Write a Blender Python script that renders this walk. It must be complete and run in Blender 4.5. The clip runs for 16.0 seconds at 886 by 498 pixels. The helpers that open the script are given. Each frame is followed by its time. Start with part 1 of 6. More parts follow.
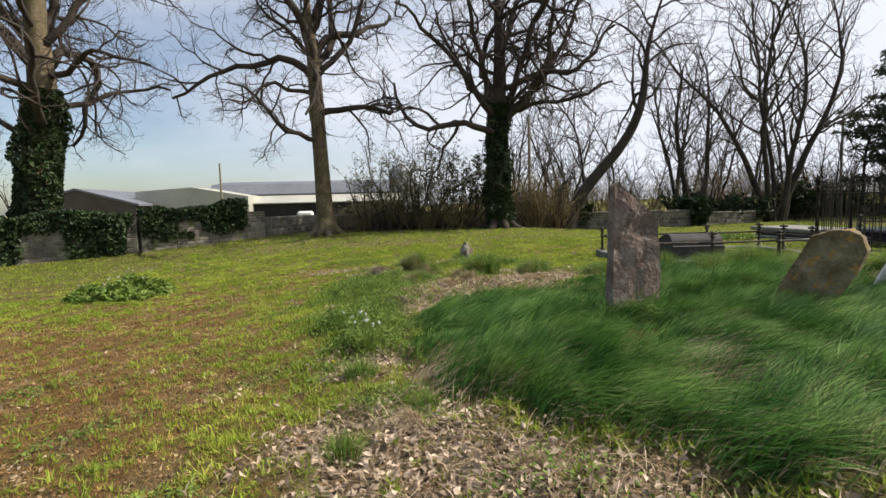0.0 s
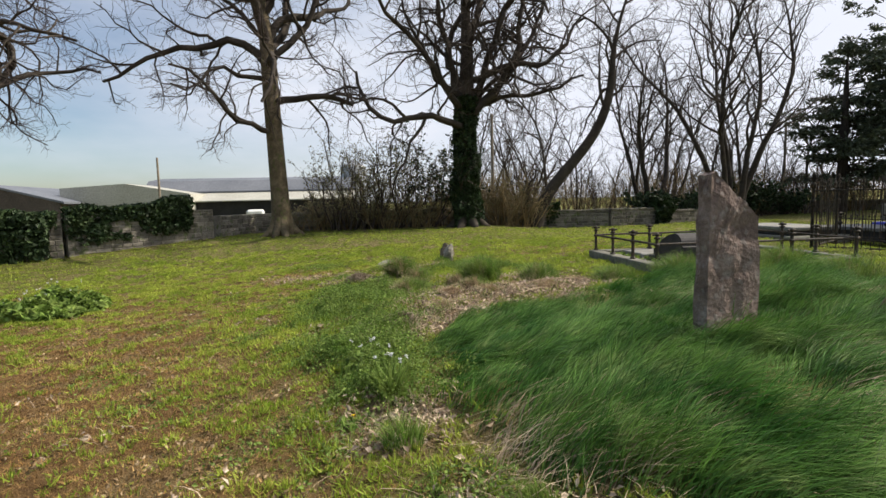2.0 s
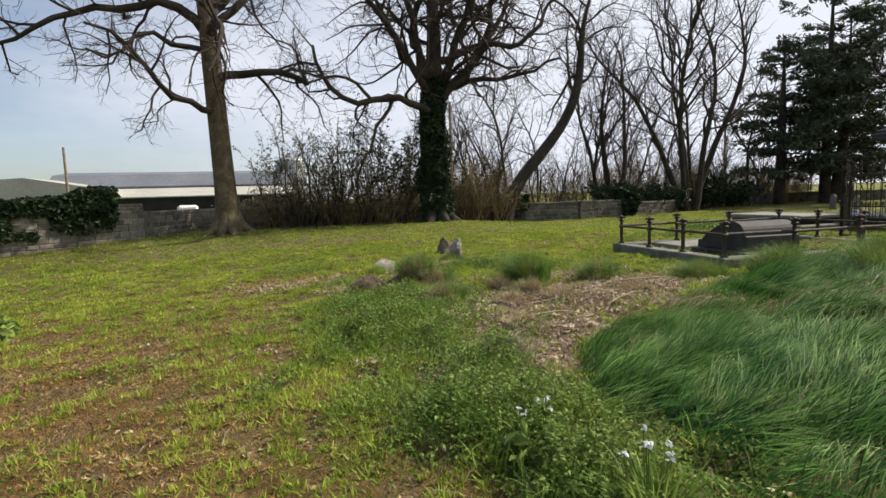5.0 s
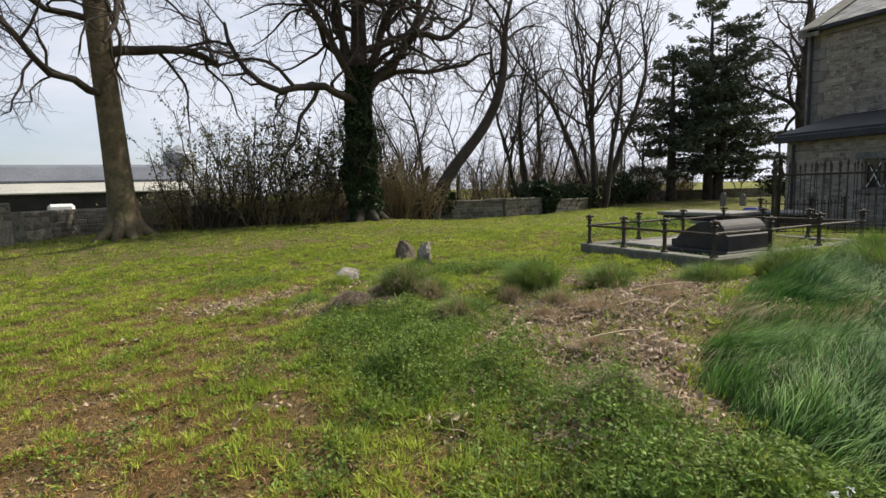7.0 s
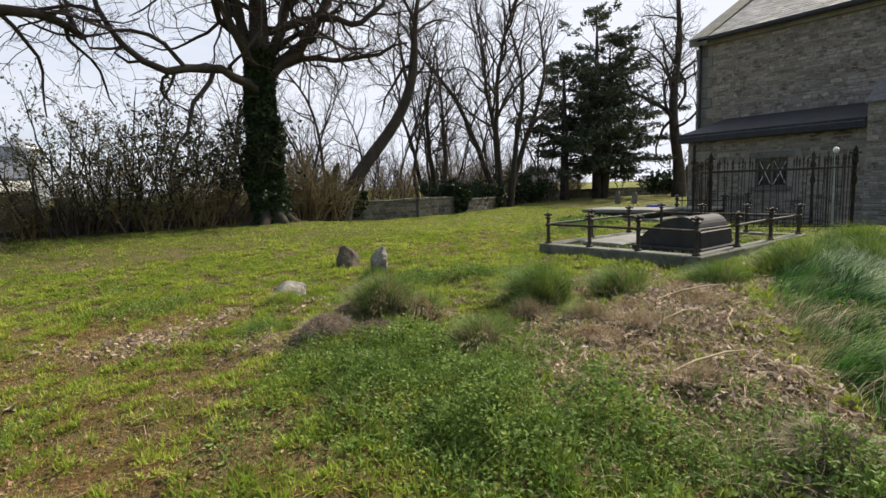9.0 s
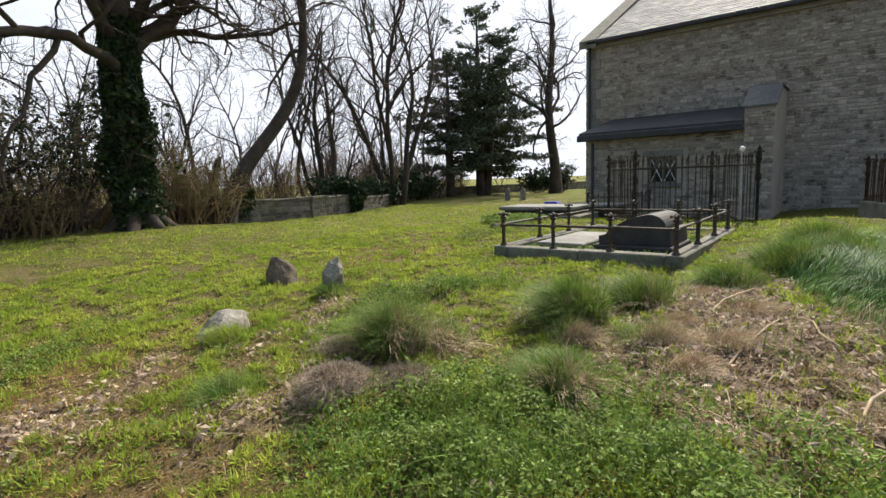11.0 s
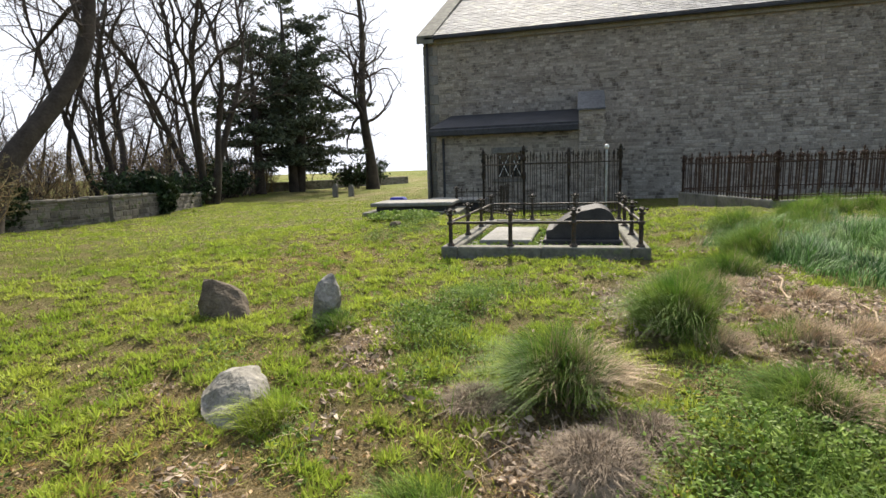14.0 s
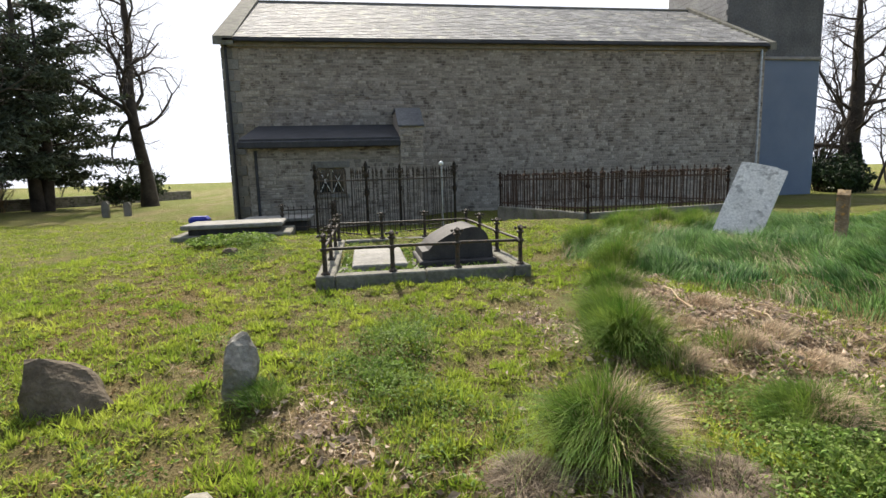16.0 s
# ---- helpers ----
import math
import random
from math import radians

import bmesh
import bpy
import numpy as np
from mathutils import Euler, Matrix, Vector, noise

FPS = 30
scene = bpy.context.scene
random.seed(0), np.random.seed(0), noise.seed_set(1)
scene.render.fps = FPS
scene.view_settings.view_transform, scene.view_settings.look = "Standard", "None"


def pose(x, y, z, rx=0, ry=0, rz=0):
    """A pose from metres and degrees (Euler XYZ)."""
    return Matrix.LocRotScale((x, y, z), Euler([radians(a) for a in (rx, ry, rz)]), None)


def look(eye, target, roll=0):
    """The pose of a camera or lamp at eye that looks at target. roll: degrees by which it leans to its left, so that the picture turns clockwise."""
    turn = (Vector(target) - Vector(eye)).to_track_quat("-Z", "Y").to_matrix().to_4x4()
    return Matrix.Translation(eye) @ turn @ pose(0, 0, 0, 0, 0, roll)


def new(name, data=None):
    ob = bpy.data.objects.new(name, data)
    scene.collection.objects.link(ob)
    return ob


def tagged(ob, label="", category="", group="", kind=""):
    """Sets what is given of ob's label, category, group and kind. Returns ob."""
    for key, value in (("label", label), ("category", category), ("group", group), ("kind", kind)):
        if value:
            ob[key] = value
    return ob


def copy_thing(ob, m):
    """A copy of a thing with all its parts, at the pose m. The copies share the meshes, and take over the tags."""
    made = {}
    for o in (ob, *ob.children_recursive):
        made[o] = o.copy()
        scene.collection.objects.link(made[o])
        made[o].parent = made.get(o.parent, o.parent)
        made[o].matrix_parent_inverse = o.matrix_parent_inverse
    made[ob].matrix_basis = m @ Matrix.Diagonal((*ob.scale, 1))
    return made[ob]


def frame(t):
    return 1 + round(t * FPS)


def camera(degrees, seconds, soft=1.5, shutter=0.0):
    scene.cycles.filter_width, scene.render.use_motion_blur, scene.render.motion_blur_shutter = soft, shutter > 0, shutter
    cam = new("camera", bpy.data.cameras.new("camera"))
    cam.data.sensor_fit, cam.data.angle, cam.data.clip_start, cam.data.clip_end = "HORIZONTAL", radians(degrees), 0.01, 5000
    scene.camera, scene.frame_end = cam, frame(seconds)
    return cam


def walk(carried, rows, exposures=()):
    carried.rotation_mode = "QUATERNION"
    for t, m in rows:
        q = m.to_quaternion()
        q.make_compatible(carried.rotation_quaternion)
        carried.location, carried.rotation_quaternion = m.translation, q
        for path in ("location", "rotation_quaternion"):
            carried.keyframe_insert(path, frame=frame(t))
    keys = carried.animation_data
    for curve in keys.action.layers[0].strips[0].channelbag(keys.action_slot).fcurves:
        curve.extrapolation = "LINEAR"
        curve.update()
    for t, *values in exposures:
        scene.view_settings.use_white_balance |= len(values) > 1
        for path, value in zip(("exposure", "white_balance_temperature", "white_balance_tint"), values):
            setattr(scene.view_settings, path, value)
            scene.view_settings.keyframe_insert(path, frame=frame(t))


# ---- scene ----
cam = camera(82.0, 16.0)
METRES, EYE, TILT, LEAN, TURN = 13.5, 1.5, -5.0, 1.5, 0.0
ROWS = [
    (0.0, 0.0, 0.0, 0.0, 0.0, 0.0, -0.0),
    (0.5, -0.0114, 0.0307, 0.0007, -2.05, -0.07, 0.2),
    (1.0, -0.0231, 0.0514, 0.0037, -3.8, -0.12, 0.34),
    (1.5, -0.0419, 0.0759, 0.0067, -4.69, -0.21, 0.33),
    (2.0, -0.0574, 0.0969, 0.0065, -5.77, -0.22, 0.5),
    (2.5, -0.0708, 0.1276, 0.004, -6.66, -0.32, 0.6),
    (3.0, -0.0872, 0.149, 0.0036, -7.28, -0.32, 0.64),
    (3.5, -0.1087, 0.1727, 0.0037, -7.91, -0.37, 0.66),
    (4.0, -0.1236, 0.2031, 0.0019, -9.3, -0.43, 0.94),
    (6.5, -0.1996, 0.3343, 0.0131, -21.49, -1.22, 2.19),
    (7.0, -0.2189, 0.3597, 0.018, -24.74, -1.4, 2.46),
    (7.5, -0.23, 0.3869, 0.0173, -28.39, -1.61, 2.87),
    (8.0, -0.2346, 0.4227, 0.0183, -31.28, -1.68, 3.12),
    (8.5, -0.2439, 0.4537, 0.0211, -33.83, -1.8, 3.35),
    (9.0, -0.2497, 0.4824, 0.0249, -37.29, -1.99, 3.75),
    (9.5, -0.2505, 0.521, 0.0255, -41.25, -2.34, 4.08),
    (10.0, -0.2507, 0.553, 0.0296, -44.51, -2.63, 4.36),
    (12.5, -0.2752, 0.721, 0.051, -63.72, -4.9, 5.74),
    (13.0, -0.274, 0.7555, 0.0473, -67.47, -5.39, 5.91),
    (13.5, -0.2715, 0.7852, 0.0506, -71.32, -5.74, 6.1),
    (14.0, -0.2713, 0.816, 0.0587, -75.31, -6.13, 6.24),
    (14.5, -0.2657, 0.8414, 0.0603, -81.87, -6.7, 6.53),
    (15.0, -0.2495, 0.8672, 0.0649, -87.71, -7.19, 6.71),
    (15.5, -0.2395, 0.8876, 0.0708, -93.17, -7.42, 6.79),
    (16.0, -0.2288, 0.9129, 0.0778, -98.84, -7.43, 6.8),
]
walk(cam, [(t, pose(0, 0, EYE, TILT, LEAN, TURN) @ pose(METRES * x, METRES * y, METRES * z, 90 + pitch, roll, yaw)) for t, x, y, z, yaw, pitch, roll in ROWS],
     exposures=[(0.0, -0.03), (4.0, -0.1), (8.0, -0.08), (10.0, 0.06), (13.0, 0.45), (16.0, 0.42)])

# ---- light ----
SUN_ELEV, SUN_AZ = radians(43.0), radians(6.0)     # azimuth from +x towards +y
world = bpy.data.worlds.new("sky")
scene.world = world
world.use_nodes = True
wn, wl = world.node_tree.nodes, world.node_tree.links
bg = wn["Background"]
sky = wn.new("ShaderNodeTexSky")
sky.sky_type = 'NISHITA'
sky.sun_disc = False
sky.sun_elevation, sky.sun_rotation = SUN_ELEV, radians(90.0) - SUN_AZ
sky.air_density, sky.dust_density, sky.ozone_density = 1.0, 1.2, 1.5
wco = wn.new("ShaderNodeTexCoord")
wmap = wn.new("ShaderNodeMapping")
wmap.inputs["Scale"].default_value = (1.0, 1.0, 3.2)
cloud = wn.new("ShaderNodeTexNoise")
cloud.inputs["Scale"].default_value, cloud.inputs["Detail"].default_value, cloud.inputs["Roughness"].default_value = 1.7, 7.0, 0.55
toward = wn.new("ShaderNodeVectorMath")
toward.operation = 'DOT_PRODUCT'
toward.inputs[1].default_value = (math.cos(SUN_AZ), math.sin(SUN_AZ), 0.25)
cover = wn.new("ShaderNodeMath")
cover.operation = 'MULTIPLY_ADD'
cover.inputs[1].default_value = 0.42
ramp = wn.new("ShaderNodeMapRange")
ramp.inputs["From Min"].default_value, ramp.inputs["From Max"].default_value = 0.27, 0.74
cmix = wn.new("ShaderNodeMix")
cmix.data_type = 'RGBA'
glow = wn.new("ShaderNodeMapRange")
glow.inputs["From Min"].default_value, glow.inputs["From Max"].default_value = -0.6, 1.1
glow.inputs["To Min"].default_value, glow.inputs["To Max"].default_value = 6.8, 7.6
cloudcol = wn.new("ShaderNodeVectorMath")
cloudcol.operation = 'SCALE'
cloudcol.inputs[0].default_value = (0.92, 0.955, 1.06)
wl.new(wco.outputs["Generated"], wmap.inputs["Vector"])
wl.new(wmap.outputs["Vector"], cloud.inputs["Vector"])
wl.new(wco.outputs["Generated"], toward.inputs[0])
wl.new(toward.outputs["Value"], cover.inputs[0])
wl.new(cloud.outputs["Fac"], cover.inputs[2])
wl.new(cover.outputs["Value"], ramp.inputs["Value"])
wl.new(toward.outputs["Value"], glow.inputs["Value"])
wl.new(glow.outputs["Result"], cloudcol.inputs["Scale"])
wl.new(ramp.outputs["Result"], cmix.inputs["Factor"])
wl.new(sky.outputs["Color"], cmix.inputs["A"])
wl.new(cloudcol.outputs["Vector"], cmix.inputs["B"])
wl.new(cmix.outputs["Result"], bg.inputs["Color"])
bg.inputs["Strength"].default_value = 0.135

sun = new("sun", bpy.data.lights.new("sun", 'SUN'))
sun.data.energy, sun.data.angle, sun.data.color = 6.7, radians(0.7), (1.0, 0.915, 0.79)
sd = Vector((math.cos(SUN_ELEV) * math.cos(SUN_AZ), math.cos(SUN_ELEV) * math.sin(SUN_AZ), math.sin(SUN_ELEV)))
sun.matrix_world = look(sd * 60, (0, 0, 0))

# ---- materials ----


def surf(name, c1, c2, scale=3.0, rough=0.85, bump=0.3, fine=30.0, island=0.0, piece=0.0, c3=None, metal=0.0, translucent=0.0, stains=1.0, gloss=0.22):
    """A two-scale surface: c1 and c2 mixed by coarse noise, c3 in spots, fine relief; lighter and darker per island or per piece."""
    m = bpy.data.materials.new(name)
    m.use_nodes = True
    n, l = m.node_tree.nodes, m.node_tree.links
    b = n["Principled BSDF"]
    co = n.new("ShaderNodeNewGeometry")
    n1 = n.new("ShaderNodeTexNoise")
    n1.inputs["Scale"].default_value, n1.inputs["Detail"].default_value, n1.inputs["Roughness"].default_value = scale, 6.0, 0.65
    n2 = n.new("ShaderNodeTexNoise")
    n2.inputs["Scale"].default_value, n2.inputs["Detail"].default_value = fine, 5.0
    l.new(co.outputs["Position"], n1.inputs["Vector"])
    l.new(co.outputs["Position"], n2.inputs["Vector"])
    r = n.new("ShaderNodeMapRange")
    r.inputs["From Min"].default_value, r.inputs["From Max"].default_value = 0.35, 0.65
    l.new(n1.outputs["Fac"], r.inputs["Value"])
    mx = n.new("ShaderNodeMix")
    mx.data_type = 'RGBA'
    mx.inputs["A"].default_value, mx.inputs["B"].default_value = (*c1, 1), (*c2, 1)
    l.new(r.outputs["Result"], mx.inputs["Factor"])
    out = mx.outputs["Result"]
    if c3:
        n3 = n.new("ShaderNodeTexNoise")
        n3.inputs["Scale"].default_value, n3.inputs["Detail"].default_value = scale * 2.7, 4.0
        l.new(co.outputs["Position"], n3.inputs["Vector"])
        r3 = n.new("ShaderNodeMapRange")
        r3.inputs["From Min"].default_value, r3.inputs["From Max"].default_value = 0.56, 0.66
        r3.inputs["To Max"].default_value = stains
        l.new(n3.outputs["Fac"], r3.inputs["Value"])
        m3 = n.new("ShaderNodeMix")
        m3.data_type = 'RGBA'
        m3.inputs["B"].default_value = (*c3, 1)
        l.new(out, m3.inputs["A"])
        l.new(r3.outputs["Result"], m3.inputs["Factor"])
        out = m3.outputs["Result"]
    # fine grain in the colour, and a step of lightness for each piece
    g = n.new("ShaderNodeMapRange")
    g.inputs["From Min"].default_value, g.inputs["From Max"].default_value = 0.3, 0.7
    g.inputs["To Min"].default_value, g.inputs["To Max"].default_value = 0.8, 1.2
    l.new(n2.outputs["Fac"], g.inputs["Value"])
    val = g.outputs["Result"]
    for amount, node, socket in ((island, "ShaderNodeNewGeometry", "Random Per Island"), (piece, "ShaderNodeObjectInfo", "Random")):
        if amount:
            src = n.new(node)
            q = n.new("ShaderNodeMapRange")
            q.inputs["To Min"].default_value, q.inputs["To Max"].default_value = 1 - amount, 1 + amount
            l.new(src.outputs[socket], q.inputs["Value"])
            mu = n.new("ShaderNodeMath")
            mu.operation = 'MULTIPLY'
            l.new(val, mu.inputs[0])
            l.new(q.outputs["Result"], mu.inputs[1])
            val = mu.outputs["Value"]
    sc = n.new("ShaderNodeVectorMath")
    sc.operation = 'SCALE'
    l.new(out, sc.inputs[0])
    l.new(val, sc.inputs["Scale"])
    l.new(sc.outputs["Vector"], b.inputs["Base Color"])
    b.inputs["Roughness"].default_value, b.inputs["Metallic"].default_value = rough, metal
    b.inputs["Specular IOR Level"].default_value = gloss
    if bump:
        bp = n.new("ShaderNodeBump")
        bp.inputs["Strength"].default_value, bp.inputs["Distance"].default_value = bump, 0.02
        l.new(n2.outputs["Fac"], bp.inputs["Height"])
        l.new(bp.outputs["Normal"], b.inputs["Normal"])
    if translucent:
        tr = n.new("ShaderNodeBsdfTranslucent")
        l.new(sc.outputs["Vector"], tr.inputs["Color"])
        ms = n.new("ShaderNodeMixShader")
        ms.inputs["Fac"].default_value = translucent
        l.new(b.outputs["BSDF"], ms.inputs[1])
        l.new(tr.outputs["BSDF"], ms.inputs[2])
        l.new(ms.outputs["Shader"], n["Material Output"].inputs["Surface"])
    return m


def ground_material():
    """Soil under mown grass: green, brown moss and straw litter by the masks stored on the ground's corners."""
    m = bpy.data.materials.new("turf")
    m.use_nodes = True
    n, l = m.node_tree.nodes, m.node_tree.links
    b = n["Principled BSDF"]
    co = n.new("ShaderNodeTexCoord")

    def noise_tex(scale, detail=6.0):
        k = n.new("ShaderNodeTexNoise")
        k.inputs["Scale"].default_value, k.inputs["Detail"].default_value, k.inputs["Roughness"].default_value = scale, detail, 0.7
        l.new(co.outputs["Object"], k.inputs["Vector"])
        return k.outputs["Fac"]

    def blend(f, a, c):
        k = n.new("ShaderNodeMix")
        k.data_type = 'RGBA'
        for key, v in (("Factor", f), ("A", a), ("B", c)):
            if isinstance(v, tuple):
                k.inputs[key].default_value = (*v, 1)
            else:
                l.new(v, k.inputs[key])
        return k.outputs["Result"]

    def remap(v, lo, hi):
        k = n.new("ShaderNodeMapRange")
        k.inputs["From Min"].default_value, k.inputs["From Max"].default_value = lo, hi
        l.new(v, k.inputs["Value"])
        return k.outputs["Result"]

    def add(a, c, k2=1.0):
        k = n.new("ShaderNodeMath")
        k.operation = 'MULTIPLY_ADD'
        k.inputs[1].default_value = k2
        l.new(c, k.inputs[0])
        l.new(a, k.inputs[2])
        return k.outputs["Value"]

    def mask(name):
        k = n.new("ShaderNodeAttribute")
        k.attribute_name = name
        return k.outputs["Fac"]

    mid, small, tiny = noise_tex(1.6), noise_tex(13.0), noise_tex(70.0)
    green = blend(remap(small, 0.35, 0.65), (0.10, 0.115, 0.02), (0.2, 0.225, 0.04))
    brown = blend(remap(small, 0.35, 0.65), (0.14, 0.075, 0.028), (0.33, 0.2, 0.085))
    straw = blend(remap(tiny, 0.35, 0.65), (0.17, 0.11, 0.065), (0.42, 0.32, 0.2))
    dry = remap(add(add(mask("dry"), mid, 0.9), small, 0.9), 0.95, 1.5)
    thatch = blend(remap(small, 0.35, 0.65), (0.11, 0.10, 0.035), (0.26, 0.225, 0.095))
    c = blend(dry, blend(mask("thatch"), green, thatch), brown)
    bare = blend(remap(tiny, 0.35, 0.65), (0.15, 0.11, 0.045), (0.36, 0.285, 0.15))
    c = blend(remap(mask("bare"), 0.15, 1.6), c, bare)
    c = blend(remap(add(mask("litter"), small, 0.5), 0.6, 0.9), c, straw)
    shade = n.new("ShaderNodeVectorMath")
    shade.operation = 'SCALE'
    k = n.new("ShaderNodeMapRange")
    k.inputs["From Min"].default_value, k.inputs["From Max"].default_value = 0.3, 0.7
    k.inputs["To Min"].default_value, k.inputs["To Max"].default_value = 0.6, 1.3
    l.new(tiny, k.inputs["Value"])
    l.new(c, shade.inputs[0])
    l.new(k.outputs["Result"], shade.inputs["Scale"])
    l.new(shade.outputs["Vector"], b.inputs["Base Color"])
    b.inputs["Roughness"].default_value = 0.95
    b.inputs["Specular IOR Level"].default_value = 0.15
    bp = n.new("ShaderNodeBump")
    bp.inputs["Strength"].default_value, bp.inputs["Distance"].default_value = 1.0, 0.09
    l.new(add(tiny, small, 1.0), bp.inputs["Height"])
    l.new(bp.outputs["Normal"], b.inputs["Normal"])
    return m


TURF = ground_material()
LAWN = surf("lawn_blade", (0.205, 0.30, 0.03), (0.40, 0.45, 0.07), 0.9, 0.6, 0, 5.0, island=0.4, translucent=0.4)
LAWN_DRY = surf("dry_lawn_blade", (0.28, 0.15, 0.045), (0.46, 0.30, 0.12), 0.9, 0.8, 0, 5.0, island=0.45, translucent=0.25)
LONG = surf("long_grass_blade", (0.03, 0.115, 0.016), (0.145, 0.265, 0.05), 1.5, 0.6, 0, 6.0, island=0.6, c3=(0.24, 0.33, 0.10), stains=0.75, translucent=0.25, gloss=0.25)
TUFT = surf("tuft_blade", (0.065, 0.15, 0.018), (0.21, 0.28, 0.055), 5.0, 0.6, 0, 6.0, island=0.55, translucent=0.35, gloss=0.25)
HERB = surf("herb_leaf", (0.105, 0.185, 0.03), (0.235, 0.31, 0.075), 4.0, 0.6, 0, 9.0, island=0.5, translucent=0.35)
STRAW = surf("dead_straw", (0.32, 0.225, 0.14), (0.56, 0.45, 0.31), 3.0, 0.8, 0, 9.0, island=0.45, translucent=0.15)
LITTER = surf("dead_leaf", (0.24, 0.17, 0.115), (0.52, 0.42, 0.32), 3.5, 0.75, 0, 14.0, island=0.55, translucent=0.15)
DEADTUFT = surf("dead_tuft", (0.13, 0.10, 0.07), (0.33, 0.265, 0.195), 6.0, 0.85, 0, 14.0, island=0.55, translucent=0.1)
FLAKE = surf("lawn_flake", (0.20, 0.125, 0.06), (0.36, 0.27, 0.16), 3.5, 0.8, 0, 14.0, island=0.5, translucent=0.1)
BARK = surf("grey_bark", (0.085, 0.066, 0.04), (0.185, 0.145, 0.09), 2.2, 0.92, 1.0, 9.0, c3=(0.10, 0.105, 0.04))
BARK_DARK = surf("dark_bark", (0.035, 0.029, 0.023), (0.075, 0.062, 0.05), 1.5, 0.95, 0.7, 14.0)
TWIG = surf("twig_bark", (0.05, 0.038, 0.033), (0.085, 0.066, 0.058), 1.0, 0.95, 0, 9.0)
BRUSH = surf("bramble_stem", (0.17, 0.115, 0.06), (0.27, 0.20, 0.10), 1.0, 0.95, 0, 9.0, island=0.3)
BUD = surf("young_leaf", (0.15, 0.145, 0.075), (0.25, 0.22, 0.12), 1.5, 0.7, 0, 9.0, island=0.4, translucent=0.3)
IVY = surf("ivy_leaf", (0.018, 0.035, 0.014), (0.045, 0.07, 0.026), 2.0, 0.55, 0, 9.0, island=0.6, translucent=0.1)
NEEDLE = surf("conifer_needle", (0.05, 0.066, 0.042), (0.105, 0.125, 0.075), 1.0, 0.65, 0, 9.0, island=0.5, translucent=0.08)
RUBBLE = surf("rubble_stone", (0.28, 0.242, 0.202), (0.385, 0.337, 0.285), 1.1, 0.92, 0.8, 12.0, island=0.34, c3=(0.15, 0.125, 0.105))
RUBBLE_PIECE = surf("rubble_stone_piece", (0.28, 0.242, 0.202), (0.385, 0.337, 0.285), 1.1, 0.92, 0.8, 12.0, piece=0.34, c3=(0.15, 0.125, 0.105))
MORTAR = surf("lime_mortar", (0.29, 0.252, 0.212), (0.37, 0.325, 0.275), 0.8, 0.95, 0.6, 18.0)
WALLSTONE = surf("field_stone", (0.12, 0.108, 0.088), (0.21, 0.19, 0.16), 2.0, 0.92, 0.8, 14.0, island=0.4, c3=(0.10, 0.115, 0.055))
DRESSED = surf("dressed_stone", (0.17, 0.16, 0.145), (0.26, 0.245, 0.22), 1.5, 0.9, 0.5, 20.0, piece=0.2)
SLATE = surf("roof_slate", (0.17, 0.17, 0.168), (0.27, 0.265, 0.255), 0.6, 0.8, 0.3, 14.0, island=0.3, c3=(0.36, 0.35, 0.29))
SLATE_PIECE = surf("roof_slate_piece", (0.17, 0.17, 0.168), (0.27, 0.265, 0.255), 0.6, 0.8, 0.3, 14.0, piece=0.3, c3=(0.36, 0.35, 0.29))
LEAD = surf("dark_roofing", (0.035, 0.036, 0.04), (0.06, 0.06, 0.066), 2.0, 0.6, 0.3, 20.0)
RENDER = surf("blue_grey_render", (0.15, 0.185, 0.25), (0.185, 0.22, 0.285), 0.5, 0.9, 0.3, 40.0)
TOWERSTONE = surf("dark_tower_stone", (0.10, 0.10, 0.10), (0.15, 0.148, 0.145), 0.7, 0.95, 0.6, 10.0)
SUNLIT_SLATING = surf("sunlit_slating", (0.30, 0.285, 0.27), (0.40, 0.385, 0.36), 1.0, 0.85, 0.5, 16.0)
REDSTONE = surf("red_brown_slate", (0.13, 0.09, 0.075), (0.25, 0.185, 0.155), 5.0, 0.85, 1.0, 26.0, c3=(0.33, 0.29, 0.26), stains=0.5)
LICHEN = surf("lichened_stone", (0.13, 0.09, 0.045), (0.27, 0.225, 0.14), 4.0, 0.9, 0.9, 25.0, c3=(0.36, 0.20, 0.05), stains=0.8)
WHITESTONE = surf("white_lichened_slab", (0.62, 0.60, 0.57), (0.76, 0.74, 0.70), 2.5, 0.85, 0.5, 25.0, c3=(0.36, 0.35, 0.33), stains=0.9)
FIELDROCK = surf("grey_rock", (0.16, 0.148, 0.12), (0.29, 0.27, 0.23), 6.0, 0.9, 1.0, 30.0, c3=(0.38, 0.36, 0.31), stains=0.6)
BROWNROCK = surf("brown_rock", (0.08, 0.062, 0.042), (0.16, 0.13, 0.092), 6.0, 0.9, 1.0, 30.0)
KERB = surf("weathered_kerb", (0.12, 0.115, 0.095), (0.22, 0.21, 0.175), 3.0, 0.92, 0.7, 25.0, c3=(0.15, 0.17, 0.09), stains=0.7)
GRANITE = surf("dark_polished_stone", (0.035, 0.033, 0.033), (0.065, 0.06, 0.058), 3.0, 0.7, 0.3, 40.0)
SLAB = surf("grey_ledger_stone", (0.18, 0.175, 0.16), (0.29, 0.28, 0.255), 2.0, 0.85, 0.5, 25.0, c3=(0.20, 0.2, 0.15))
IRON = surf("painted_iron", (0.028, 0.026, 0.022), (0.07, 0.055, 0.04), 9.0, 0.6, 0.5, 60.0, c3=(0.12, 0.065, 0.035), stains=0.7)
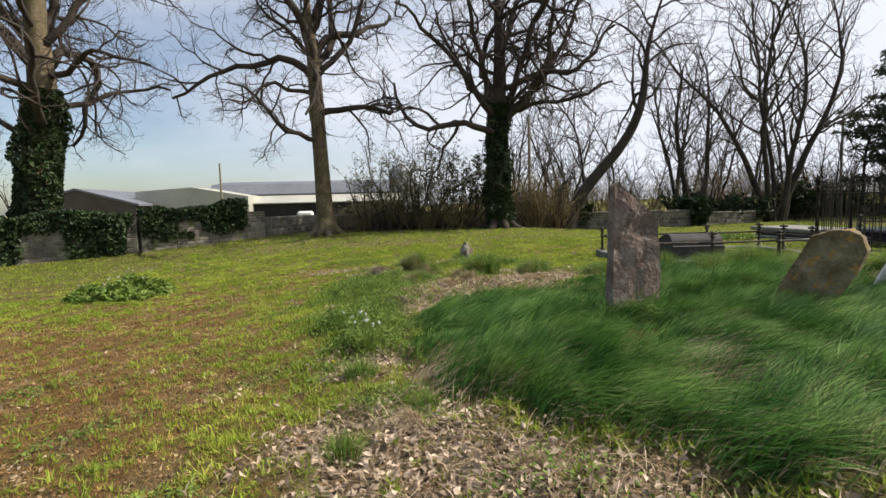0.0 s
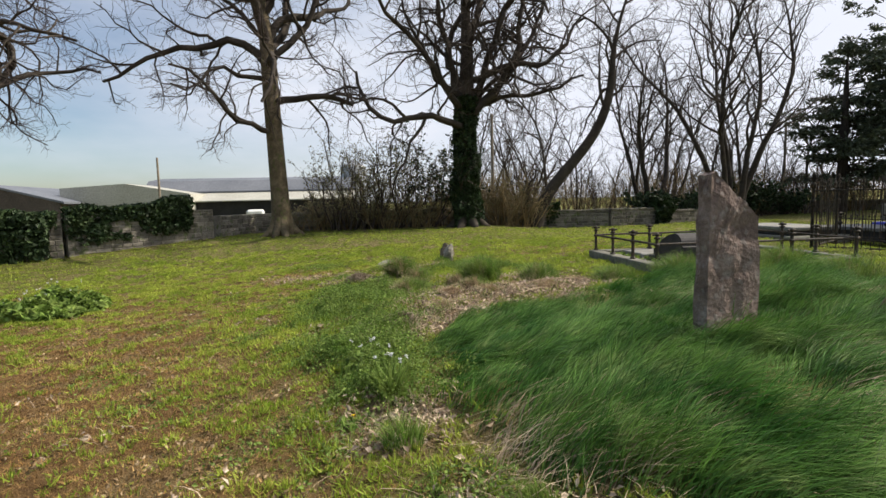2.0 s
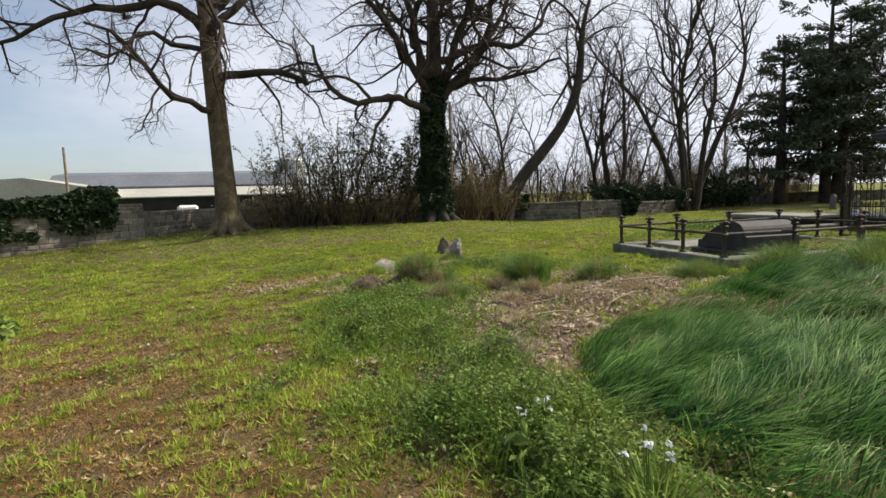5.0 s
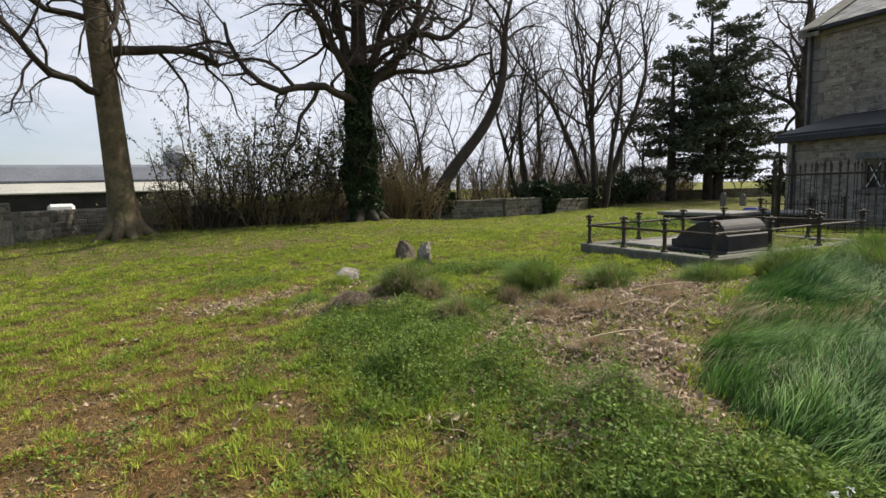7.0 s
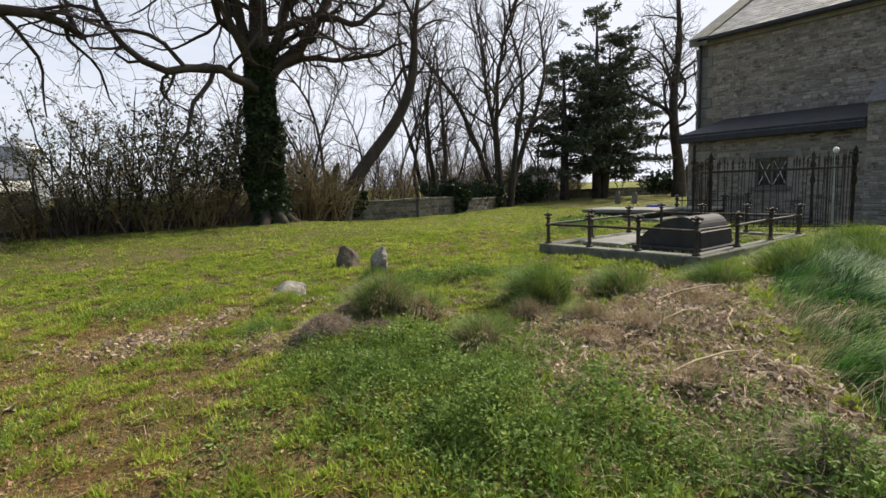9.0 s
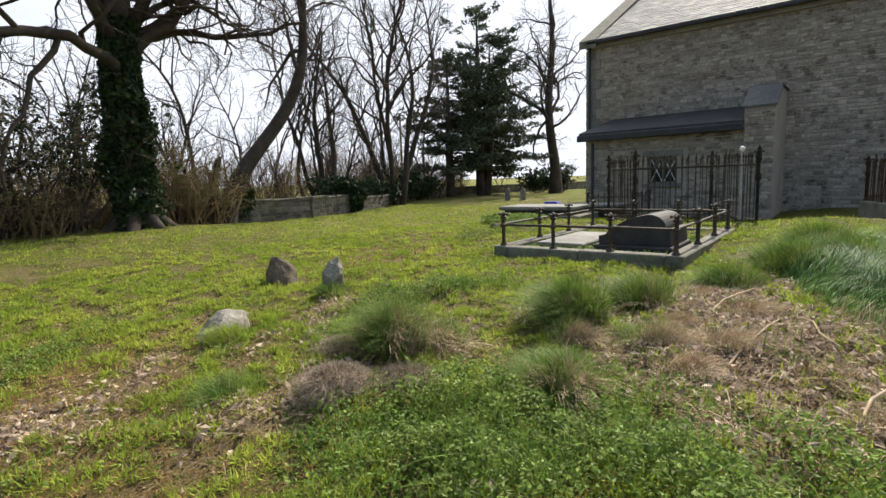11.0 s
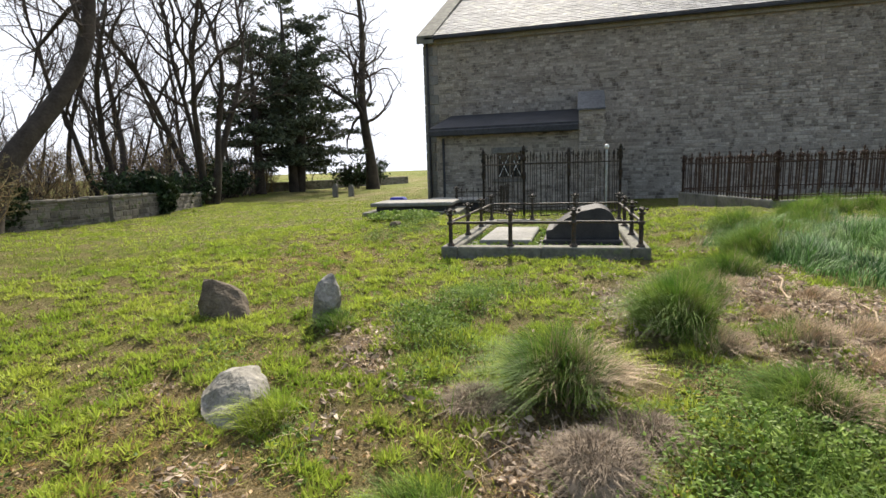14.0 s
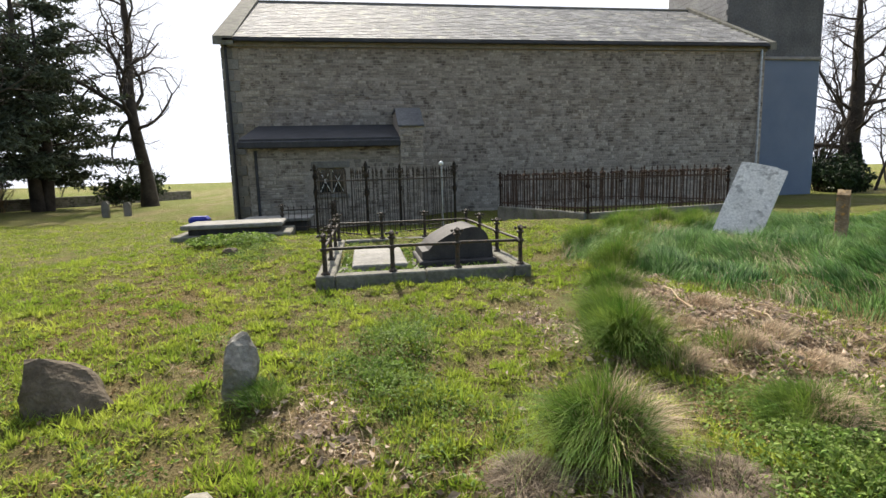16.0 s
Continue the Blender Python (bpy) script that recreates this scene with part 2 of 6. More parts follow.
RUST = surf("rusted_iron", (0.045, 0.03, 0.022), (0.095, 0.058, 0.04), 8.0, 0.85, 0.6, 50.0)
SHEDROOF = surf("grey_sheet_roof", (0.12, 0.13, 0.15), (0.17, 0.18, 0.20), 0.3, 0.6, 0.2, 8.0)
SHEDWALL = surf("cream_sheeting", (0.36, 0.35, 0.30), (0.45, 0.44, 0.38), 0.4, 0.6, 0.2, 8.0)
SHEDSHADE = surf("bay_shade", (0.02, 0.02, 0.02), (0.035, 0.034, 0.032), 0.8, 0.9, 0.2, 8.0)
BROWNROOF = surf("brown_sheet_roof", (0.075, 0.06, 0.05), (0.11, 0.09, 0.075), 0.6, 0.8, 0.2, 8.0)
GALV = surf("galvanised_steel", (0.34, 0.35, 0.36), (0.44, 0.45, 0.46), 1.0, 0.45, 0.1, 8.0, metal=0.6)
TIMBER = surf("weathered_timber", (0.17, 0.14, 0.105), (0.27, 0.23, 0.18), 3.0, 0.9, 0.5, 25.0)
WHITEPAINT = surf("white_paint", (0.72, 0.72, 0.70), (0.8, 0.8, 0.78), 1.0, 0.6, 0.1, 20.0)
BLUE = surf("blue_sheet", (0.02, 0.03, 0.30), (0.035, 0.05, 0.4), 2.0, 0.5, 0.1, 20.0)
YELLOW = surf("yellow_petal", (0.75, 0.55, 0.02), (0.85, 0.65, 0.04), 9.0, 0.6, 0, 20.0)
PETAL = surf("white_petal", (0.75, 0.76, 0.78), (0.85, 0.85, 0.86), 9.0, 0.6, 0, 20.0, translucent=0.3)
GLASS = bpy.data.materials.new("dark_window_glass")
GLASS.use_nodes = True
_g = GLASS.node_tree.nodes["Principled BSDF"]
_g.inputs["Base Color"].default_value, _g.inputs["Roughness"].default_value = (0.02, 0.022, 0.025, 1), 0.08

# ---- building helpers ----


def np_mesh(name, verts, quads=None, tris=None, material=None, smooth=False):
    """A mesh from numpy arrays of corners and faces."""
    me = bpy.data.meshes.new(name)
    verts = np.asarray(verts, np.float32).reshape(-1, 3)
    q = np.zeros((0, 4), np.int32) if quads is None else np.asarray(quads, np.int32).reshape(-1, 4)
    t = np.zeros((0, 3), np.int32) if tris is None else np.asarray(tris, np.int32).reshape(-1, 3)
    me.vertices.add(len(verts))
    me.vertices.foreach_set("co", verts.ravel())
    me.loops.add(q.size + t.size)
    me.loops.foreach_set("vertex_index", np.concatenate([q.ravel(), t.ravel()]))
    me.polygons.add(len(q) + len(t))
    me.polygons.foreach_set("loop_start", np.concatenate([np.arange(len(q)) * 4, q.size + np.arange(len(t)) * 3]).astype(np.int32))
    me.polygons.foreach_set("use_smooth", np.full(len(q) + len(t), bool(smooth)))
    me.update(calc_edges=True)
    if material:
        me.materials.append(material)
    return me


def part(name, bm, material, parent=None, label="", at=None, smooth=False):
    """Links a bmesh or a ready mesh as one object, under a thing or a part if one is given."""
    if isinstance(bm, bmesh.types.BMesh):
        me = bpy.data.meshes.new(name)
        bm.to_mesh(me)
        bm.free()
        me.materials.append(material)
        if smooth:
            for p in me.polygons:
                p.use_smooth = True
    else:
        me = bm
    ob = new(name, me)
    if parent:
        ob.parent = parent
    if at is not None:
        ob.matrix_basis = at
    return tagged(ob, label)


def thing(name, m, label, category, group="", kind=""):
    ob = new(name)
    ob.empty_display_size = 0.2
    ob.matrix_basis = m
    return tagged(ob, label, category, group, kind)


def add_box(bm, x0, x1, y0, y1, z0, z1, bevel=0.0):
    r = bmesh.ops.create_cube(bm, size=1.0, matrix=Matrix.Translation(((x0 + x1) / 2, (y0 + y1) / 2, (z0 + z1) / 2)) @ Matrix.Diagonal((x1 - x0, y1 - y0, z1 - z0, 1)))
    if bevel:
        edges = list({e for v in r["verts"] for e in v.link_edges})
        bmesh.ops.bevel(bm, geom=edges, offset=bevel, segments=1, affect='EDGES', profile=0.5)


def box(x0, x1, y0, y1, z0, z1, bevel=0.0):
    bm = bmesh.new()
    add_box(bm, x0, x1, y0, y1, z0, z1, bevel)
    return bm


def add_lathe(bm, profile, n=10, m=Matrix.Identity(4)):
    """A turned shape from (radius, height) pairs."""
    rings = []
    for r, z in profile:
        rings.append([bm.verts.new(m @ Vector((r * math.cos(2 * math.pi * i / n), r * math.sin(2 * math.pi * i / n), z))) for i in range(n)])
    for a, c in zip(rings, rings[1:]):
        for i in range(n):
            bm.faces.new((a[i], a[(i + 1) % n], c[(i + 1) % n], c[i]))
    bm.faces.new(rings[0][::-1])
    bm.faces.new(rings[-1])


def add_prism(bm, outline, depth, m=Matrix.Identity(4)):
    """An outline in x and z, pushed along y."""
    a = [bm.verts.new(m @ Vector((x, 0, z))) for x, z in outline]
    c = [bm.verts.new(m @ Vector((x, depth, z))) for x, z in outline]
    n = len(outline)
    bm.faces.new(a)
    bm.faces.new(c[::-1])
    for i in range(n):
        bm.faces.new((a[i], c[i], c[(i + 1) % n], a[(i + 1) % n]))
    bmesh.ops.recalc_face_normals(bm, faces=bm.faces[:])


def tubes(name, lines, material, seed=0):
    """Tapered round limbs along polylines [(points, radii, sides)], in one mesh."""
    vs, fs, base = [], [], 0
    for pts, radii, n in lines:
        pts = np.asarray(pts, float)
        d = np.gradient(pts, axis=0)
        d /= np.linalg.norm(d, axis=1)[:, None] + 1e-9
        ref = np.eye(3)[int(np.argmin(np.abs(d).max(axis=0)))][None, :]
        u = np.cross(d, ref)
        u /= np.linalg.norm(u, axis=1)[:, None] + 1e-9
        w = np.cross(d, u)
        a = np.arange(n) * 2 * np.pi / n
        ring = pts[:, None, :] + np.asarray(radii)[:, None, None] * (np.cos(a)[None, :, None] * u[:, None, :] + np.sin(a)[None, :, None] * w[:, None, :])
        vs.append(ring.reshape(-1, 3))
        k = len(pts)
        i, j = np.meshgrid(np.arange(k - 1), np.arange(n), indexing="ij")
        f = np.stack([i * n + j, i * n + (j + 1) % n, (i + 1) * n + (j + 1) % n, (i + 1) * n + j], -1).reshape(-1, 4)
        fs.append(f + base)
        base += k * n
    return np_mesh(name, np.concatenate(vs), np.concatenate(fs), None, material, smooth=True)


def leaves(name, pts, size, material, rng, flat=0.0, stretch=1.6):
    """Small folded leaves at the given places, turned at random; flat: how far they lie level."""
    k = len(pts)
    a = rng.normal(size=(k, 3))
    a[:, 2] *= 1 - flat
    a /= np.linalg.norm(a, axis=1)[:, None]
    b = rng.normal(size=(k, 3))
    b[:, 2] *= 1 - flat
    b -= a * (a * b).sum(1)[:, None]
    b /= np.linalg.norm(b, axis=1)[:, None]
    s = (size * rng.uniform(0.6, 1.4, k))[:, None]
    nrm = np.cross(a, b) * s * 0.25
    v = np.stack([pts - a * s * stretch / 2, pts + b * s / 2 + nrm, pts + a * s * stretch / 2, pts - b * s / 2 + nrm], 1).reshape(-1, 3)
    q = np.arange(k)[:, None] * 4
    t = np.concatenate([q + [0, 1, 2], q + [0, 2, 3]])
    return np_mesh(name, v, None, t, material)


def blades(name, pts, height, width, lean, material, rng, segs=3):
    """Grass blades: a narrowing strip that bends over towards lean (x, y per blade)."""
    k = len(pts)
    a = rng.uniform(0, 2 * np.pi, k)
    side = np.stack([np.cos(a), np.sin(a), np.zeros(k)], 1) * (width / 2)[:, None]
    rows = []
    for i in range(segs + 1):
        f = i / segs
        p = pts.copy()
        p[:, :2] += lean * (height * f ** 1.8)[:, None]
        bent = np.clip(np.linalg.norm(lean, axis=1), 0, 1.6)
        p[:, 2] += height * f * (1 - 0.5 * bent * f)
        rows.append((p, side * (1 - 0.75 * f)))
    v = np.concatenate([np.stack([p - s, p + s], 1) for p, s in rows[:-1]] + [rows[-1][0][:, None, :]], 1)
    per = 2 * segs + 1
    o = np.arange(k)[:, None] * per
    quads = np.concatenate([o + [2 * i, 2 * i + 1, 2 * i + 3, 2 * i + 2] for i in range(segs - 1)]) if segs > 1 else None
    tris = o + [2 * segs - 2, 2 * segs - 1, 2 * segs]
    return np_mesh(name, v.reshape(-1, 3), quads, tris, material, smooth=segs > 1)


def rock_mesh(name, size, material, seed, rough=0.25, detail=3):
    """A boulder: a sphere broken by flat cuts and rough noise, sunk a little."""
    rng = random.Random(seed)
    bm = bmesh.new()
    bmesh.ops.create_icosphere(bm, subdivisions=detail, radius=1.0)
    cuts = [(Vector((rng.gauss(0, 1), rng.gauss(0, 1), rng.gauss(0, 0.8))).normalized(), rng.uniform(0.55, 0.85)) for _ in range(9)]
    for v in bm.verts:
        p = v.co.copy()
        for d, k in cuts:
            over = p.dot(d) - k
            if over > 0:
                p -= d * over * 0.9
        p += v.normal * noise.noise(p * 2.3 + Vector((seed, 0, 0))) * rough * 0.5 + v.normal * noise.noise(p * 7 + Vector((0, seed, 0))) * rough * 0.15
        v.co = Vector((p.x * size[0], p.y * size[1], p.z * size[2]))
    me = bpy.data.meshes.new(name)
    bm.to_mesh(me)
    bm.free()
    me.materials.append(material)
    return me


# ---- the lie of the land ----


def sstep(a, b, v):
    t = np.clip((np.asarray(v, float) - a) / (b - a), 0, 1)
    return t * t * (3 - 2 * t)


def bump2(x, y, cx, cy, rx, ry):
    return np.exp(-((x - cx) / rx) ** 2 - ((y - cy) / ry) ** 2)


def wave(x, y, f, s):
    return np.sin(x * f + s) * np.cos(y * f * 1.13 - s * 1.7) + 0.5 * np.sin(x * f * 2.3 - y * f * 1.9 + 2 * s)


def lattice(x, y, f, s):
    """Smooth noise from 0 to 1 on a lattice of f cells a metre."""
    x, y = np.asarray(x, float) * f, np.asarray(y, float) * f
    i, j = np.floor(x), np.floor(y)
    u, v = x - i, y - j
    u, v = u * u * (3 - 2 * u), v * v * (3 - 2 * v)

    def h(a, b):
        k = np.sin(a * 127.1 + b * 311.7 + s * 74.7) * 43758.5453
        return k - np.floor(k)
    return (h(i, j) * (1 - u) + h(i + 1, j) * u) * (1 - v) + (h(i, j + 1) * (1 - u) + h(i + 1, j + 1) * u) * v


def mottle(x, y, f, s):
    """Two turned layers of lattice noise, about 0 to 1."""
    c, d = math.cos(0.6 + s), math.sin(0.6 + s)
    return 0.62 * lattice(x * c - y * d, x * d + y * c, f, s) + 0.38 * lattice(x * d - y * c, x * c + y * d, f * 2.13, s + 3)


def patchy(x, y):
    """Where the turf grows thick (1) or lets the thatch show (0)."""
    return sstep(0.31, 0.57, mottle(x, y, 5.2, 1.0) + 0.16 * (lattice(x + 0.4 * y, y, 0.9, 4.0) - 0.5))


def mound_edge(y):
    """x at which the long grass begins, for y."""
    return np.interp(y, [0.5, 2.2, 3.0, 4.2, 6.4, 7.2, 7.9, 8.6, 9.3, 10.5], [2.6, 1.5, 0.4, -0.6, -0.6, -0.15, 0.85, 2.3, 4.2, 6.0])


def long_mask(x, y):
    e = mound_edge(y) + 0.22 * wave(x, y, 2.1, 0.4)
    m = sstep(0, 0.5, x - e) * sstep(0.6, 1.6, y + 0.6 * x - 0.6) * (1 - sstep(8.6, 9.6, y + 0.15 * wave(x, y, 1.7, 1.0)))
    m = m * (1 - sstep(5.7, 6.9, x + 0.4 * wave(x, y, 1.0, 2.0)))
    return m


def litter_mask(x, y):
    a = bump2(x, y, 0.75, 8.75, 1.4, 0.7) + bump2(x, y, 1.9, 9.3, 1.6, 0.5) + bump2(x, y, -0.75, 7.15, 0.55, 0.65) + 0.8 * bump2(x, y, -0.1, 7.8, 0.6, 0.5)
    a = a + 1.1 * bump2(x, y, -0.25, 2.9, 0.85, 0.75) + bump2(x, y, 0.75, 2.2, 0.9, 0.5) + 0.9 * bump2(x, y, -0.75, 4.6, 0.45, 0.6) + 0.8 * bump2(x, y, -1.2, 11.2, 1.0, 0.4)
    a = a + 0.7 * bump2(x, y, 1.4, 10.6, 1.2, 0.35) + 0.6 * bump2(x, y, -2.6, 12.5, 1.0, 0.5) + 0.6 * bump2(x, y, -0.2, 12.6, 0.9, 0.3)
    return np.clip(a + 0.22 * wave(x, y, 3.1, 0.9), 0, 1)


def dry_mask(x, y):
    a = 1.15 * (1 - sstep(5, 16, y)) * (1 - sstep(-1.2, 0.4, x)) * (0.35 + 0.65 * sstep(-0.9, -3.2, x))
    a = a * (1 - 0.65 * bump2(x, y, -2.1, 8.0, 1.3, 3.0)) * (1 - 0.7 * bump2(x, y, -9, 10, 3.5, 3.0))
    a = a + 0.45 * bump2(x, y, -3.2, 13.5, 2.0, 1.2) + 0.35 * bump2(x, y, 4, 15, 3, 1.5)
    return np.clip(a, 0, 1)


def herb_mask(x, y):
    a = bump2(x, y, -1.25, 8.7, 0.85, 1.5) + bump2(x, y, -1.0, 6.4, 0.55, 1.0) + 0.8 * bump2(x, y, -0.8, 5.2, 0.35, 0.5) + 0.6 * bump2(x, y, -1.0, 10.1, 0.9, 0.5)
    a = a + 0.8 * bump2(x, y, 0.9, 12.2, 1.1, 0.4) + 0.5 * bump2(x, y, 0.4, 2.4, 0.6, 0.3) + 0.7 * bump2(x, y, 7.0, 14.6, 1.6, 0.6) + 0.6 * bump2(x, y, -2.4, 14.0, 0.8, 0.5) + 0.5 * bump2(x, y, -0.4, 3.6, 0.3, 0.3)
    return np.clip(a * (0.5 + 0.85 * mottle(x, y, 1.5, 21.0)) + 0.2 * wave(x, y, 2.7, 2.5), 0, 1)


def lumps(x, y):
    """Hand-sized unevenness of the turf near the trodden line."""
    fade = 1 - sstep(8, 12, np.hypot(x + 1, y - 9) - 1.0)
    a = np.zeros(np.shape(x))
    for f, t, k in ((8.7, 0.3, 1.0), (12.3, 1.4, 0.9), (16.9, 2.2, 0.7), (23.0, 0.9, 0.45)):
        c, s = math.cos(t), math.sin(t)
        u, v = x * c - y * s, x * s + y * c
        a = a + k * np.sin(u * f + 1.7 * np.sin(v * f * 0.41)) * np.sin(v * f * 0.87 + 1.3 * np.sin(u * f * 0.37))
    return fade * (0.013 * a * (0.6 + 0.8 * lattice(x, y, 0.9, 2.0)) + 0.03 * patchy(x, y))


def land(x, y):
    x, y = np.asarray(x, float), np.asarray(y, float)
    far = sstep(14, 23, y)
    h = 0.05 * np.clip(x, -6, 4) * (1 - far) * (1 - 0.75 * sstep(8.3, 10.2, y) * sstep(0, 2, x)) + 0.3 * far * (1 - sstep(3, 8, x)) * sstep(-40, -15, -np.abs(x))
    h = h + 0.13 * sstep(4, 7, x) * (1 - far) * (1 - sstep(9.6, 12, x)) - 0.22 * sstep(9.8, 13, x) * (1 - far)
    h = h + 0.14 * bump2(x, y, 2.6, 4.6, 2.2, 2.4) + 0.03 * bump2(x, y, 6, 5, 2.5, 2.5)
    h = h + 0.14 * bump2(x, y, 8.4, 15.2, 1.0, 1.0)
    h = h + 1.45 * sstep(48, 120, x) * sstep(-60, -10, y)
    near = sstep(-30, -12, -np.hypot(x, y - 8))
    h = h + near * (0.018 * wave(x, y, 1.3, 0.3) + 0.012 * wave(x, y, 3.7, 1.1))
    h = h + lumps(x, y)
    h = h + near * long_mask(x, y) * 0.13 * (mottle(x, y, 1.3, 2.2) - 0.25)
    h = h + near * herb_mask(x, y) * 0.15 * (mottle(x, y, 3.1, 12.0) - 0.3)
    h = h + near * litter_mask(x, y) * 0.07 * mottle(x, y, 3.6, 5.2)
    h = h + 0.06 * bump2(x, y, -0.6, 11.1, 0.33, 0.33) + 0.05 * bump2(x, y, -1.45, 8.9, 0.9, 0.8)
    return h


def zland(x, y):
    return float(land(x, y))


LINE = np.array([(0.0, -0.5), (-1.7, 2.7), (-3.0, 4.9), (-3.4, 7.0), (-3.7, 10.0), (-3.1, 12.4)])


def off_line(x, y):
    """Distance on plan from the trodden line across the lawn."""
    best = np.full(np.shape(x), 1e9)
    for (x0, y0), (x1, y1) in zip(LINE, LINE[1:]):
        dx, dy = x1 - x0, y1 - y0
        t = np.clip(((x - x0) * dx + (y - y0) * dy) / (dx * dx + dy * dy), 0, 1)
        best = np.minimum(best, np.hypot(x - x0 - t * dx, y - y0 - t * dy))
    return best


def build_ground():
    def axis(lo, hi, step, far):
        a = list(np.arange(lo, hi + 1e-6, step))
        d = step
        while a[-1] < far:
            d *= 1.16
            a.append(a[-1] + d)
        d = step
        b = [lo]
        while b[-1] > -far:
            d *= 1.16
            b.append(b[-1] - d)
        return np.array(b[:0:-1] + a)
    xs, ys = axis(-8.5, 9, 0.06, 3000), axis(-0.5, 18.5, 0.06, 3000)
    X, Y = np.meshgrid(xs, ys, indexing="ij")
    Z = land(X, Y)
    nx, ny = len(xs), len(ys)
    i, j = np.meshgrid(np.arange(nx - 1), np.arange(ny - 1), indexing="ij")
    q = np.stack([i * ny + j, (i + 1) * ny + j, (i + 1) * ny + j + 1, i * ny + j + 1], -1).reshape(-1, 4)
    me = np_mesh("ground", np.stack([X, Y, Z], -1).reshape(-1, 3), q, None, TURF, smooth=True)
    for key, f in (("dry", dry_mask), ("litter", litter_mask), ("bare", lambda a, b: 1 - patchy(a, b)), ("thatch", lambda a, b: 0.7 * (1 - sstep(4.5, 9.0, off_line(a, b))))):
        a = me.attributes.new(key, 'FLOAT', 'POINT')
        a.data.foreach_set("value", f(X, Y).astype(np.float32).ravel())
    return tagged(new("ground", me), "rough mown grass with brown moss and straw patches", "ground", kind="structure")


build_ground()

# ---- the church ----
WX = 19.1                       # face of the long wall
CY0, CY1 = -6.45, 17.67         # its two ends
EAVE, RIDGE_X, RIDGE = 7.22, 25.1, 10.35
STONES = []                     # the single stones and slates are set at the end of the file


def stone_box(w, d, h, bev=0.012):
    """A squared stone: front on -x, chamfered round the face."""
    v = [(0, -w / 2, 0), (0, w / 2, 0), (0, w / 2, h), (0, -w / 2, h),
         (-d + bev, -w / 2, 0), (-d + bev, w / 2, 0), (-d + bev, w / 2, h), (-d + bev, -w / 2, h),
         (-d, -w / 2 + bev, bev), (-d, w / 2 - bev, bev), (-d, w / 2 - bev, h - bev), (-d, -w / 2 + bev, h - bev)]
    q = [(0, 1, 5, 4), (1, 2, 6, 5), (2, 3, 7, 6), (3, 0, 4, 7), (4, 5, 9, 8), (5, 6, 10, 9), (6, 7, 11, 10), (7, 4, 8, 11), (8, 9, 10, 11)]
    return v, q


def coursed(y0, y1, z0, z1, rng, hole=None, hs=(0.06, 0.16), ws=(0.1, 0.38)):
    """Places of rubble stones in courses over a wall: y, z, width, height, depth."""
    out, z = [], z0
    while z < z1 - 0.08:
        h = min(rng.uniform(*hs), z1 - z)
        y = y0 + rng.uniform(-0.15, 0.0)
        while y < y1 - 0.05:
            w = rng.uniform(*ws)
            a, b = max(y, y0), min(y + w, y1)
            y += w
            if b - a < 0.08 or (hole and a < hole[1] and b > hole[0] and z < hole[3] and z + h > hole[2]):
                continue
            hh = h * rng.uniform(0.82, 1.0)
            out.append(((a + b) / 2, z + rng.uniform(0, h - hh), b - a - 0.016, hh - 0.013, rng.uniform(0.012, 0.026)))
        z += h
    return out


def joined_stones(name, places, x, material):
    vs, qs = [], []
    for k, (y, z, w, h, d) in enumerate(places):
        v, q = stone_box(w, d, h)
        vs += [(x + a, y + b, z + c) for a, b, c in v]
        qs += [tuple(i + 12 * k for i in f) for f in q]
    return np_mesh(name, vs, qs, None, material)


